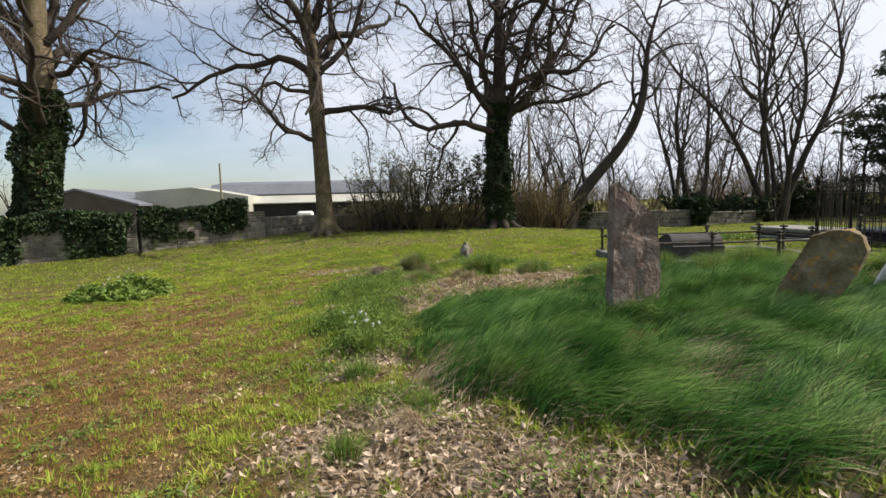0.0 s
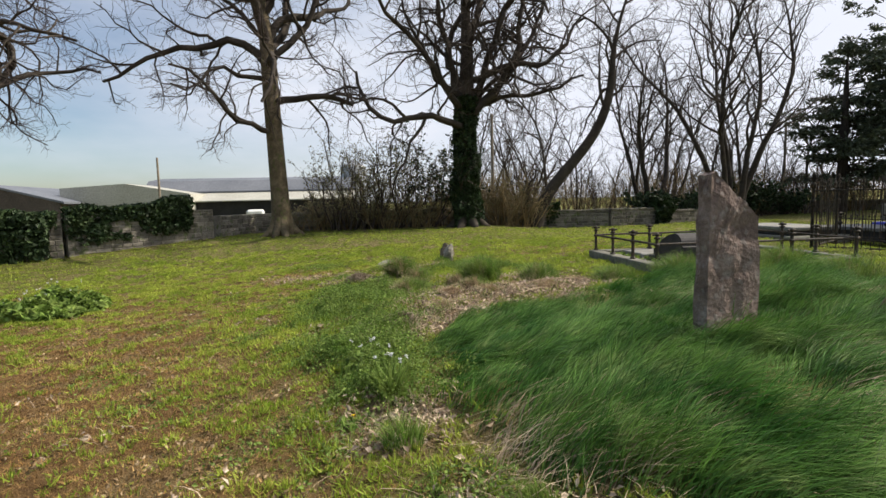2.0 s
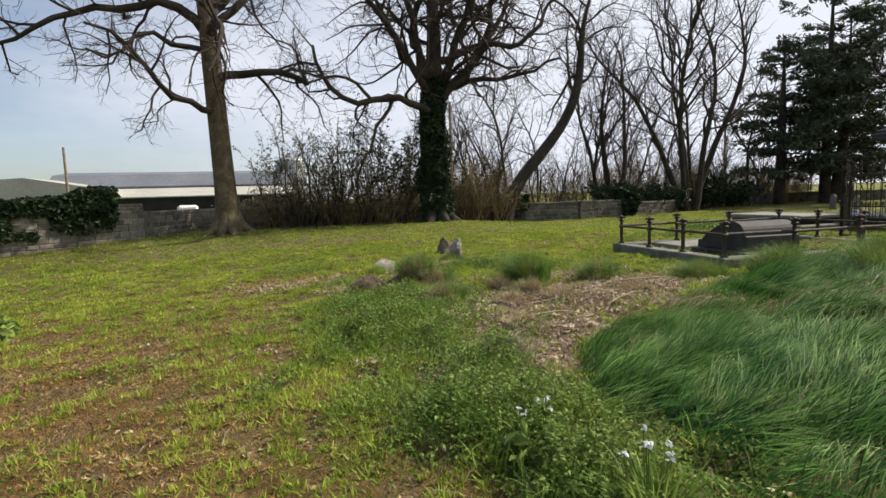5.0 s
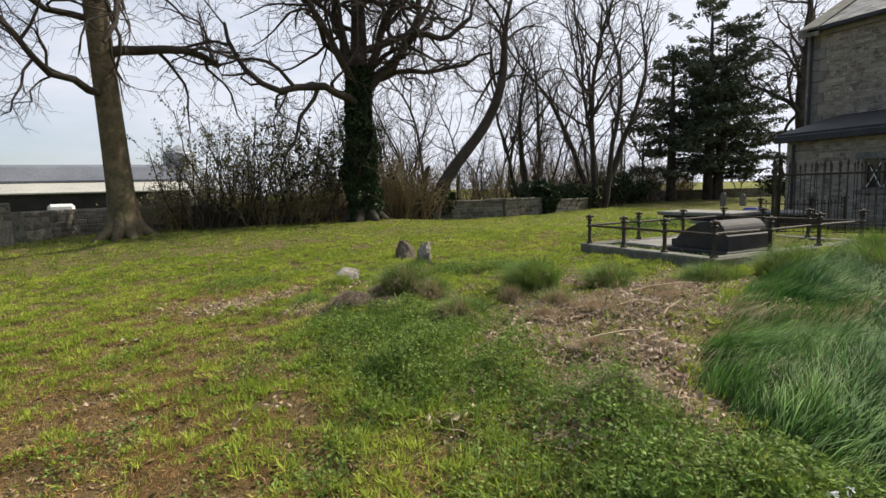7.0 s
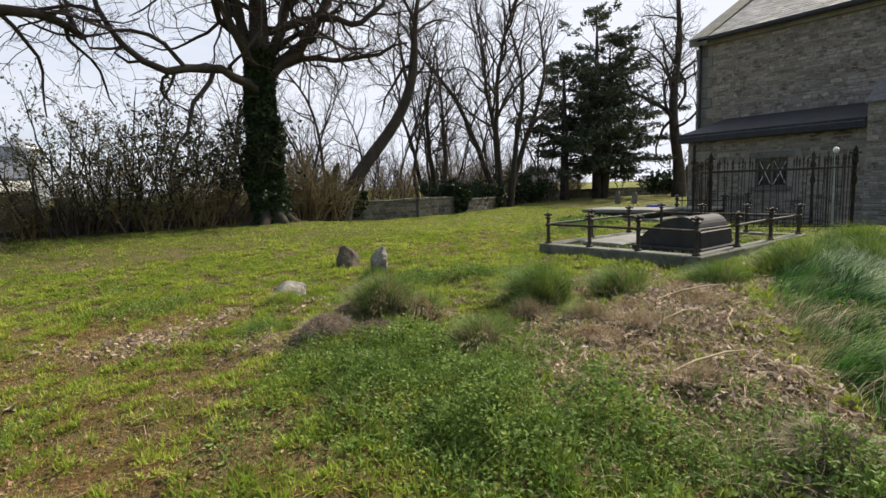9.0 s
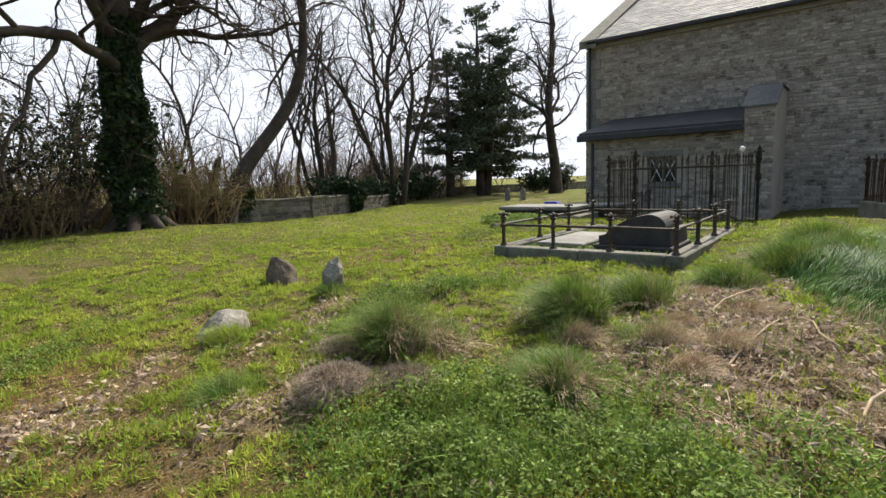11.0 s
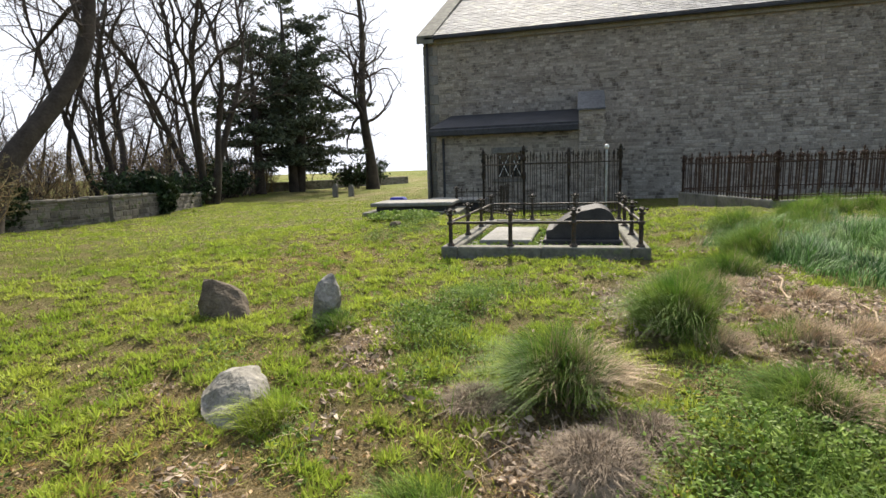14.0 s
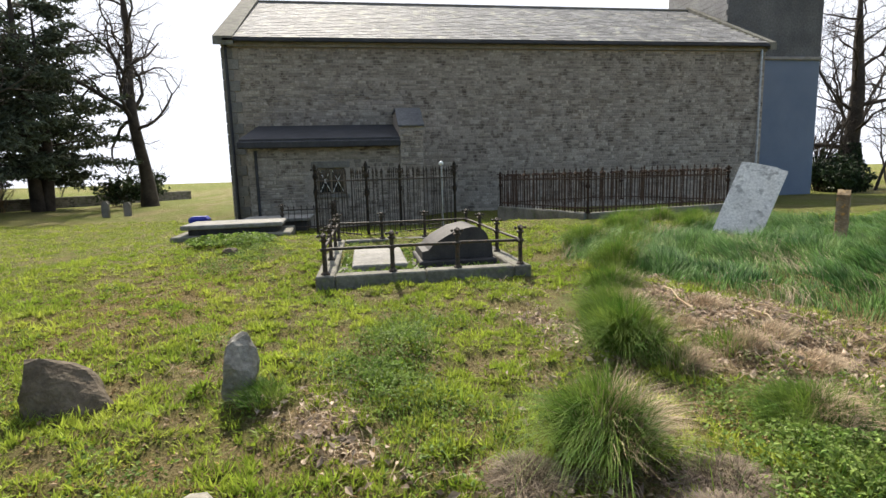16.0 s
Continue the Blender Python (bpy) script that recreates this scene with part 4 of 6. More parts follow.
# ---- boundary walls ----


def rubble_wall(name, pts, h, label, seed, thick=0.45, cap=True):
    """A field wall along the plan line: a core, and stones proud of both faces."""
    rng = random.Random(seed)
    wa = thing(name, Matrix.Identity(4), label, "stone wall", kind="structure")
    for (x0, y0), (x1, y1) in zip(pts, pts[1:]):
        d = Vector((x1 - x0, y1 - y0))
        L = d.length
        z = min(zland(x0, y0), zland(x1, y1)) - 0.25
        m = Matrix.Translation((x0, y0, z)) @ Matrix.Rotation(math.atan2(d.y, d.x) - math.pi / 2, 4, 'Z')
        part("core", box(0, thick, 0, L, 0, h + 0.25), WALLSTONE, wa, at=m)
        pl = coursed(0, L, 0.0, h + 0.24, rng, hs=(0.10, 0.22), ws=(0.16, 0.5))
        me = joined_stones("stone_face", pl, 0.0, WALLSTONE)
        tagged(part("stone_face", me, None, wa, at=m @ Matrix.Translation((thick, L, 0)) @ Matrix.Rotation(math.pi, 4, 'Z')), kind="stuff")
        if cap:
            y = 0.0
            while y < L - 0.1:
                w = min(rng.uniform(0.4, 0.8), L - y)
                part("coping_stone", box(-0.05, thick + 0.05, y + 0.005, y + w - 0.01, h + 0.25, h + 0.25 + rng.uniform(0.08, 0.13), 0.02), WALLSTONE, wa, at=m)
                y += w
    return wa


rubble_wall("wall_west", [(-22.0, 15.2), (-14.6, 17.4), (-11.4, 19.0), (-8.0, 22.3)], 1.35, "old ivy-grown rubble boundary wall", 2, cap=False)
rubble_wall("wall_broken", [(-8.0, 22.6), (-7.2, 25.2), (-3.0, 26.2), (2.2, 26.9), (6.4, 27.3)], 0.85, "low broken rubble wall overgrown with shrubs", 3, cap=False)
rubble_wall("wall_north", [(6.6, 27.2), (10.3, 26.9), (13.6, 27.8)], 0.78, "low stone boundary wall with rough coping", 4)
rubble_wall("wall_far", [(13.9, 28.0), (17.6, 29.4)], 0.6, "low pale rendered boundary wall", 6)
rubble_wall("wall_field", [(22.0, 34.0), (34.0, 37.0), (52.0, 30.0)], 0.8, "low field wall beyond the lawn", 7, cap=False)

# ---- trees ----


def grow(rng, p, d, length, r, level, out, spec):
    """One limb and, along it, its side limbs. out collects (level, points, radii)."""
    steps = max(3 if level + 1 < len(spec["count"]) else 2, int(length / spec["seg"][level]))
    pts, rad = [p.copy()], [r]
    step = length / steps
    d = d / np.linalg.norm(d)
    tip = spec["tip"][level]
    for i in range(steps):
        d = d + rng.normal(size=3) * spec["wiggle"][level]
        d[2] += spec["lift"][level]
        d /= np.linalg.norm(d)
        p = p + d * step
        pts.append(p.copy())
        rad.append(r * (1 - (1 - tip) * (i + 1) / steps))
    out.append((level, np.array(pts), np.array(rad)))
    branch_off(rng, pts, rad, length, level, out, spec)


def branch_off(rng, pts, rad, length, level, out, spec):
    if level + 1 >= len(spec["count"]):
        return
    k = spec["count"][level]
    k = max(1, int(round(k * rng.uniform(0.8, 1.2))))
    lo = spec["from"][level]
    n = len(pts) - 1
    turn = rng.uniform(0, 6.28)
    for i in range(k):
        f = lo + (1 - lo) * (i + rng.uniform(0.2, 0.9)) / k
        j = min(n - 1, int(f * n))
        u = f * n - j
        q = pts[j] * (1 - u) + pts[j + 1] * u
        rr = rad[j]
        dd = pts[j + 1] - pts[j]
        dd = dd / (np.linalg.norm(dd) + 1e-9)
        turn += 2.4 + rng.normal() * 0.5
        ref = np.array([0.0, 0, 1]) if abs(dd[2]) < 0.9 else np.array([1.0, 0, 0])
        a = np.cross(dd, ref)
        a /= np.linalg.norm(a)
        b = np.cross(dd, a)
        s = a * math.cos(turn) + b * math.sin(turn)
        ang = radians(spec["angle"][level] + rng.normal() * 10)
        nd = dd * math.cos(ang) + s * math.sin(ang)
        nl = length * spec["ratio"][level] * (1.15 - 0.6 * f) * rng.uniform(0.75, 1.25)
        grow(rng, q, nd, nl, min(rr * 0.75, max(0.0085, nl * spec["thin"][level])), level + 1, out, spec)


BROAD = dict(seg=(0.7, 0.55, 0.4, 0.28, 0.22), wiggle=(0.05, 0.27, 0.34, 0.34, 0.3), lift=(0.0, 0.03, 0.02, 0.03, 0.02), tip=(0.45, 0.3, 0.3, 0.4, 0.5),
             count=(13, 9, 8, 4, 0), angle=(66, 52, 48, 45, 40), ratio=(0.56, 0.5, 0.46, 0.5, 0.5), thin=(0.025, 0.019, 0.0135, 0.0105, 0.009))
BROAD["from"] = (0.33, 0.2, 0.15, 0.1, 0.1)
SLIM = dict(seg=(0.8, 0.45, 0.35, 0.3), wiggle=(0.09, 0.19, 0.24, 0.26), lift=(0.02, 0.09, 0.06, 0.03), tip=(0.18, 0.25, 0.4, 0.5),
            count=(12, 6, 3, 0), angle=(42, 40, 38, 38), ratio=(0.36, 0.45, 0.5, 0.5), thin=(0.015, 0.011, 0.010, 0.010))
SLIM["from"] = (0.3, 0.15, 0.1, 0.1)
SHRUB = dict(seg=(0.35, 0.28, 0.22), wiggle=(0.16, 0.24, 0.3), lift=(0.04, 0.05, 0.03), tip=(0.3, 0.4, 0.5), count=(7, 3, 0), angle=(38, 40, 40), ratio=(0.42, 0.5, 0.5), thin=(0.008, 0.008, 0.008))
SHRUB["from"] = (0.2, 0.1, 0.1)


def tree_parts(tr, out, bark, thick=1):
    sides = (10, 6, 4, 3, 3)
    big = [(p, r, sides[l]) for l, p, r in out if l == 0]
    limb = [(p, r, sides[l]) for l, p, r in out if 0 < l <= thick]
    fine = [(p, r, sides[l]) for l, p, r in out if l > thick]
    part("trunk", tubes("trunk", big, bark), None, tr)
    # Limbs always take the dark bark: their backlit silhouette put into the colour.
    if limb:
        part("branchwork", tubes("branchwork", limb, BARK_DARK), None, tr)
    if fine:
        part("crown", tubes("crown", fine, TWIG), None, tr, "fine bare twigs")


def flare(pts, r, n=26):
    """Smooth trunk line through control points, with a spread foot."""
    pts = np.array(pts, float)
    t = np.linspace(0, len(pts) - 1, n)
    k = np.arange(len(pts))
    line = np.stack([np.interp(t, k, pts[:, i]) for i in range(3)], 1)
    for _ in range(6):
        line[1:-1] = (line[:-2] + 2 * line[1:-1] + line[2:]) / 4
    rad = np.interp(t, k, r)
    return line, rad


def broad_tree(x, y, trunk, radii, seed, label, spec=BROAD, length=11.0, bark=BARK, ivy=0, ivy_top=6.0, thick=2, roots=0, fork=None):
    """A big bare tree: its trunk follows the given line, the rest grows from it."""
    rng = np.random.default_rng(seed)
    z = zland(x, y)
    tr = thing("tree", Matrix.Translation((x, y, z - 0.15)), label, "tree")
    line, rad = flare(trunk, radii)
    out = [(0, line, rad)]
    branch_off(rng, list(line), list(rad), length, 0, out, spec)
    if fork:
        zf, nf, lf, rf = fork
        j = int(np.argmin(np.abs(line[:, 2] - zf)))
        for i in range(nf):
            a = 6.283 * (i + rng.uniform(-0.25, 0.25)) / nf
            d = np.array([math.cos(a) * 0.75, math.sin(a) * 0.6, rng.uniform(0.75, 1.2)])
            grow(rng, line[j] + [0, 0, rng.uniform(-0.7, 0.5)], d, lf * rng.uniform(0.8, 1.15), rf * rng.uniform(0.75, 1.1), 1, out, dict(spec, count=(0, 10, *spec["count"][2:]), lift=(0, 0.04, 0.02, 0.03, 0.02)))
    for i in range(roots):
        a = 2 * math.pi * i / roots + rng.uniform(-0.3, 0.3)
        r0 = radii[0]
        d = np.array([math.cos(a), math.sin(a), 0])
        out.append((0, np.array([d * r0 * 0.3 + [0, 0, 1.0], d * r0 * 0.75 + [0, 0, 0.45], d * r0 * 1.35 + [0, 0, 0.2], d * r0 * 2.0 + [0, 0, 0.05]]), np.array([r0 * 0.45, r0 * 0.42, r0 * 0.3, r0 * 0.12])))
    tree_parts(tr, out, bark, thick)
    if ivy:
        k = ivy
        t = rng.uniform(0, 1, k) ** 1.1
        h = t * ivy_top
        cx, cy = np.interp(h, line[:, 2], line[:, 0]), np.interp(h, line[:, 2], line[:, 1])
        rr = np.interp(h, line[:, 2], rad)
        a = rng.uniform(0, 2 * np.pi, k)
        lump = 0.10 + 0.22 * np.clip(np.sin(a * 2 + h * 1.3) + np.sin(h * 2.7 + a) * 0.6, 0, 2)
        q = rr + lump * rng.uniform(0.2, 1.0, k) * np.interp(h, [0, ivy_top * 0.6, ivy_top], [0.6, 1.3, 0.6])
        pts = np.stack([cx + np.cos(a) * q, cy + np.sin(a) * q, h + 0.1], 1)
        tagged(part("ivy", leaves("ivy", pts, 0.11, IVY, rng), None, tr, "dark glossy ivy on the trunk"), kind="stuff")
    return tr


broad_tree(-5.2, 22.5, [(0, 0, 0), (0.0, 0, 1.4), (-0.1, 0, 4.0), (-0.17, 0, 6.6), (-0.22, 0.1, 7.9), (-0.5, 0.1, 10.5), (-0.2, 0, 13.5)], (0.48, 0.36, 0.32, 0.31, 0.26, 0.12, 0.04), 12, "tall bare brown-barked tree with spreading twiggy crown", length=10.5, roots=7, fork=(7.5, 6, 7.0, 0.2))
broad_tree(2.7, 24.5, [(0, 0, 0), (0.0, 0, 1.5), (-0.1, 0, 4.0), (0.0, 0, 5.6), (0.2, 0.1, 8.0), (0.0, 0.1, 11.5), (0.3, 0, 15)], (0.56, 0.42, 0.4, 0.38, 0.27, 0.15, 0.05), 33, "large bare tree with dark ivy up its trunk", length=12.0, bark=BARK_DARK, ivy=9000, ivy_top=5.9, roots=6, fork=(5.3, 7, 8.5, 0.22))
broad_tree(-15.0, 18.9, [(0, 0, 0), (0.0, 0, 2.0), (0.35, 0, 4.0), (0.7, 0, 6.0), (0.4, 0.1, 9.0), (0.9, 0.1, 12.5), (0.6, 0, 15)], (0.8, 0.62, 0.58, 0.45, 0.34, 0.2, 0.06), 41, "thick ivy-clad bare tree beside the boundary wall", length=10.5, bark=BARK, ivy=9000, ivy_top=6.0, fork=(7.0, 5, 7.0, 0.22))
LEANER = dict(BROAD, count=(11, 8, 7, 4, 0))
LEANER["from"] = (0.55, 0.2, 0.15, 0.1, 0.1)
broad_tree(6.35, 26.5, [(0, 0, 0), (0.35, 0, 1.2), (1.25, -0.1, 2.6), (2.9, -0.2, 4.2), (3.75, -0.4, 6.0), (3.95, -0.4, 7.6), (3.9, -0.4, 9.2), (4.9, -0.5, 12)], (0.44, 0.33, 0.28, 0.25, 0.22, 0.17, 0.1, 0.04), 8, "slender bare tree with a strongly leaning trunk", LEANER, 9.0, BARK_DARK)


stump = thing("tree_stump", Matrix.Translation((5.85, 26.2, zland(5.85, 26.2) - 0.1)), "broken dead stem beside a leaning tree", "stump")
part("stem", tubes("stem", [(np.array([[0, 0, 0], [0.02, 0, 0.9], [0.12, 0.02, 1.7], [0.34, 0.02, 2.3], [0.44, 0, 2.5]]), np.array([0.22, 0.17, 0.15, 0.12, 0.05]), 9), (np.array([[0.1, 0, 1.5], [-0.05, 0.05, 1.9], [-0.1, 0.05, 2.15]]), np.array([0.1, 0.07, 0.03]), 7)], BARK_DARK), None, stump)


def multi_stem(x, y, n, h, seed, label):
    rng = np.random.default_rng(seed)
    tr = thing("tree", Matrix.Translation((x, y, zland(x, y) - 0.15)), label, "tree")
    out = []
    for i in range(n):
        a = 2 * math.pi * (i + rng.uniform(-0.2, 0.2)) / n
        d = np.array([math.cos(a) * 0.27, math.sin(a) * 0.2, 1.0])
        grow(rng, np.array([math.cos(a) * 0.35, math.sin(a) * 0.3, 0.0]), d, h * rng.uniform(0.8, 1.1), rng.uniform(0.13, 0.24), 0, out, dict(SLIM, count=(16, 7, 5, 0)))
    tree_parts(tr, out, BARK_DARK, 1)
    return tr


multi_stem(19.4, 29.9, 5, 15, 3, "clump of tall bare many-stemmed trees at the lawn edge")
multi_stem(15.2, 31.5, 3, 11, 5, "bare leaning tree stems behind the low wall")


def twisted_tree(x, y, seed):
    spec = dict(BROAD, wiggle=(0.16, 0.24, 0.28, 0.28, 0.25), count=(9, 7, 6, 4, 0), lift=(0.0, 0.1, 0.06, 0.04, 0.02))
    spec["from"] = (0.3, 0.2, 0.15, 0.1, 0.1)
    return broad_tree(x, y, [(0, 0, 0), (0.1, 0, 2.5), (-0.4, 0.3, 5), (-0.2, 0.6, 8.5), (0.5, 0.3, 12), (0.2, 0.6, 16), (0.6, 0.8, 21)], (0.62, 0.42, 0.36, 0.3, 0.22, 0.14, 0.04), seed, "dark twisted bare tree beside the church", spec, 10.5, BARK_DARK, fork=(6.5, 5, 8.5, 0.17))


twisted_tree(36.5, 27.6, 17)
broad_tree(26.0, -19.0, [(0, 0, 0), (0.2, 0, 3), (-0.3, 0.2, 6), (0.2, 0, 9), (0.3, 0, 13)], (0.6, 0.45, 0.38, 0.28, 0.06), 23, "bare tree beyond the church tower", dict(BROAD, **{"from": (0.2, 0.2, 0.15, 0.1, 0.1)}), 10, BARK_DARK, ivy=2500, ivy_top=3)


def conifer(x, y, h, spread, seed, label, stems=1):
    """A dark spreading evergreen: long boughs with side sprays, each hung with needle tufts."""
    rng = np.random.default_rng(seed)
    tr = thing("conifer", Matrix.Translation((x, y, zland(x, y) - 0.1)), label, "tree")
    bough, tufts = [], []
    for k in range(stems):
        ox, oy = (rng.uniform(-1.3, 1.3), rng.uniform(-0.8, 0.8)) if k else (0.0, 0.0)
        top = h * (1.0 if k == 0 else rng.uniform(0.72, 0.9))
        part("trunk", tubes("trunk", [(np.array([[ox * 0.5, oy * 0.5, 0], [ox * 0.8, oy, top * 0.3], [ox, oy, top * 0.7], [ox, oy, top]]), np.array([0.4, 0.32, 0.18, 0.03]), 9)], BARK_DARK), None, tr)
        z = top * 0.16
        while z < top * 0.99:
            f = z / top
            a = rng.uniform(0, 6.283)
            reach = spread * (0.6 + 0.4 * min(1, f * 3)) * (1 - f ** 2.4) ** 0.7 * rng.uniform(0.35, 1.15) + 0.3
            t = np.linspace(0, 1, 7)
            rise = rng.uniform(0.0, 0.75) * (0.35 + f)
            b = np.stack([ox + np.cos(a) * reach * t, oy + np.sin(a) * reach * t, z + reach * (rise * t - 0.22 * t * t * (1 - 0.6 * f))], 1)
            bough.append((b, 0.07 * (1 - 0.8 * t) * (1 - 0.6 * f), 4))
            for i in range(int(3 + reach * 2.0)):
                u = rng.uniform(0.25, 1.0)
                q = np.array([np.interp(u, t, b[:, c]) for c in range(3)])
                aa = a + rng.choice((-1, 1)) * rng.uniform(0.5, 1.1)
                ln = (0.35 + 0.28 * reach * (1.15 - u)) * rng.uniform(0.6, 1.3)
                e = q + np.array([np.cos(aa) * ln, np.sin(aa) * ln, ln * rng.uniform(-0.22, 0.3)])
                v = rng.uniform(0, 1, int(8 + 8 * ln))[:, None]
                tufts.append(q * (1 - v) + e * v + rng.normal(size=(len(v), 3)) * (0.14, 0.14, 0.1))
            z += rng.uniform(0.1, 0.24) * top / 13
    part("branchwork", tubes("branchwork", bough, BARK_DARK), None, tr)
    tagged(part("needles", leaves("needles", np.concatenate(tufts), 0.13, NEEDLE, rng, 0.2, 2.8), None, tr, "dark green needle tufts"), kind="stuff")
    return tr


conifer(33.5, 33.2, 15.5, 6.0, 6, "broad dark evergreen conifer with layered boughs", 2)
conifer(30.8, 34.4, 11.5, 4.6, 7, "dark evergreen conifer beside a taller one")
conifer(36.6, 34.6, 11.0, 5.0, 9, "dark evergreen conifer beside a taller one")

# woodland behind: a few kinds, repeated with turns and sizes
rngw = np.random.default_rng(77)


def slim_tree(seed, h):
    rng = np.random.default_rng(seed)
    tr = thing("bare_tree", Matrix.Translation((0, 0, 0)), "slim bare woodland tree behind the boundary", "tree", "woodland trees")
    out = []
    grow(rng, np.array([0.0, 0, 0]), np.array([rng.normal() * 0.12, rng.normal() * 0.12, 1.0]), h, 0.115, 0, out, SLIM)
    if seed % 2:
        grow(rng, np.array([0.2, 0, 0]), np.array([0.3, 0.1, 1.0]), h * 0.8, 0.11, 0, out, SLIM)
    tree_parts(tr, out, BARK_DARK, 1)
    return tr


kinds = [slim_tree(s, h) for s, h in ((101, 9.0), (102, 10.5), (103, 8.0), (104, 11.5))]
spots = []
while len(spots) < 58:
    x = rngw.uniform(4.5, 40)
    y = rngw.uniform(29.5, 34) + max(0, x - 14) * 0.25 + rngw.uniform(0, 1) ** 2 * 22
    if all(math.hypot(x - a, y - b) > 1.5 for a, b in spots) and math.hypot(x - 33.5, y - 33) > 5 and math.hypot(x - 19.4, y - 29.9) > 2:
        spots.append((x, y))
for i, (x, y) in enumerate(spots):
    s = rngw.uniform(0.6, 1.15)
    m = pose(x, y, zland(x, y) - 0.1, 0, 0, rngw.uniform(0, 360)) @ Matrix.Diagonal((s, s, s, 1))
    if i < 4:
        kinds[i].matrix_basis = m
    else:
        copy_thing(kinds[i % 4], m)
for x, y, s in ((30, -22, 1.1), (27.5, -15.5, 0.9), (33, -17, 1.2), (24, -26, 1.0), (24.5, -15.2, 0.8), (26.5, -17.0, 1.0), (29.0, -19.5, 1.1), (23.0, -17.5, 0.7), (28.5, -25, 1.2), (-27.5, 29.5, 0.62), (-30.0, 28.0, 0.5), (-26.2, 31.0, 0.5), (44, 30, 0.6), (47, 34, 0.5), (41, 36, 0.5), (30.5, -14.5, 1.1), (32.5, -20.0, 1.2), (27.0, -21.0, 1.1), (25.2, -18.2, 0.9), (31.5, -24.0, 1.2), (35.0, -20.5, 1.2)):
    copy_thing(kinds[int(rngw.integers(0, 4))], pose(x, y, zland(x, y) - 0.1, 0, 0, rngw.uniform(0, 360)) @ Matrix.Diagonal((s, s, s, 1)))


def shrub(name, x, y, h, spread, stems, seed, label, material=TWIG, leaf=None, nleaf=0, size=0.06, spec=SHRUB):
    rng = np.random.default_rng(seed)
    sh = thing(name, Matrix.Translation((x, y, zland(x, y) - 0.08)), label, "shrub")
    out = []
    for i in range(stems):
        a, q = rng.uniform(0, 6.283), rng.uniform(0, 1) ** 0.5 * spread
        b = np.array([math.cos(a) * q, math.sin(a) * q * 0.6, 0.0])
        d = np.array([math.cos(a) * 0.4 * q / spread + rng.normal() * 0.25, math.sin(a) * 0.3 + rng.normal() * 0.2, 1.0])
        grow(rng, b, d, h * rng.uniform(0.6, 1.1), 0.016 + 0.006 * h * rng.uniform(0.5, 1), 0, out, spec)
    stem = [(p, r, 4 if l == 0 else 3) for l, p, r in out]
    part("bush", tubes("bush", stem, material), None, sh)
    if leaf:
        allp = np.concatenate([p for l, p, r in out if l > 0])
        pick = allp[rng.integers(0, len(allp), nleaf)] + rng.normal(size=(nleaf, 3)) * 0.06
        tagged(part("leaves", leaves("leaves", pick, size, leaf, rng), None, sh), kind="stuff")
    return sh


shrub("budding_shrub", -1.6, 25.2, 4.3, 1.3, 16, 1, "tall bare shrub with small opening buds", TWIG, BUD, 2600, 0.055)
shrub("budding_shrub", -0.2, 25.4, 3.6, 1.0, 12, 2, "tall bare shrub with small opening buds", TWIG, BUD, 2200, 0.055)
shrub("ivy_shrub", 1.2, 25.4, 4.6, 0.9, 12, 3, "upright shrub with dark evergreen leaves", TWIG, IVY, 2200, 0.085)
shrub("budding_shrub", -3.2, 25.6, 2.6, 1.1, 12, 14, "bare shrub with small opening buds by the broken wall", TWIG, BUD, 500, 0.06)
for i, (x, y, h) in enumerate(((4.1, 25.6, 2.5), (5.0, 26.0, 2.7), (5.9, 26.2, 2.3), (0.6, 25.0, 1.5), (-1.0, 25.0, 1.4), (-3.6, 25.5, 1.5), (-2.2, 25.6, 1.3), (1.6, 26.1, 1.7), (-4.6, 25.0, 1.1))):
    shrub("bramble", x, y, h, 0.85, 26, 20 + i, "dense brown bramble thicket by the wall", BRUSH, BUD, 1300, 0.045)
for i, (x, y, h) in enumerate(((14.0, 28.6, 1.8), (17.0, 29.6, 1.5), (22.5, 32, 2.2), (25.5, 33.4, 1.9), (41.5, 29.5, 2.6), (38.4, 30.3, 2.0), (23.5, -15.0, 1.8), (25.5, -16.5, 2.2), (22.0, -14.5, 1.4))):
    shrub("evergreen_shrub", x, y, h, 0.9, 22, 40 + i, "low dark evergreen shrub near the boundary", TWIG, IVY, 2200, 0.13)
for i, (x, y, h) in enumerate(((-4.2, 27.4, 1.7), (-2.2, 27.9, 2.1), (0.2, 28.2, 2.0), (2.4, 28.4, 2.3), (4.0, 28.0, 2.2))):
    shrub("thicket", x, y, h, 1.3, 20, 90 + i, "tangled bare brown thicket behind the broken wall", BRUSH if i % 2 else TWIG, BUD, 350, 0.06)
shrub("budding_shrub", -2.6, 25.0, 3.7, 1.4, 20, 15, "wide bare shrub with pale opening buds", TWIG, BUD, 2600, 0.055)
for i in range(16):
    x = 5 + i * 2.6
    shrub("hedgerow_bush", x, 44 + (i * 5) % 7, 3.4 + 0.35 * ((i * 3) % 5), 2.2, 26, 120 + i, "tangled bare hedgerow bush beyond the wood", BRUSH if i % 3 else TWIG, BUD, 300, 0.08)
for i in range(18):
    x = 4 + i * 1.9
    y = 30 + max(0, x - 14) * 0.3 + (i % 3) * 1.2
    shrub("thicket", x, y, 2.3 + 1.6 * ((i * 7) % 5) / 4, 1.4, 20, 60 + i, "tangled bare brown thicket under the trees", BRUSH if i % 2 else TWIG, BUD, 250, 0.05)


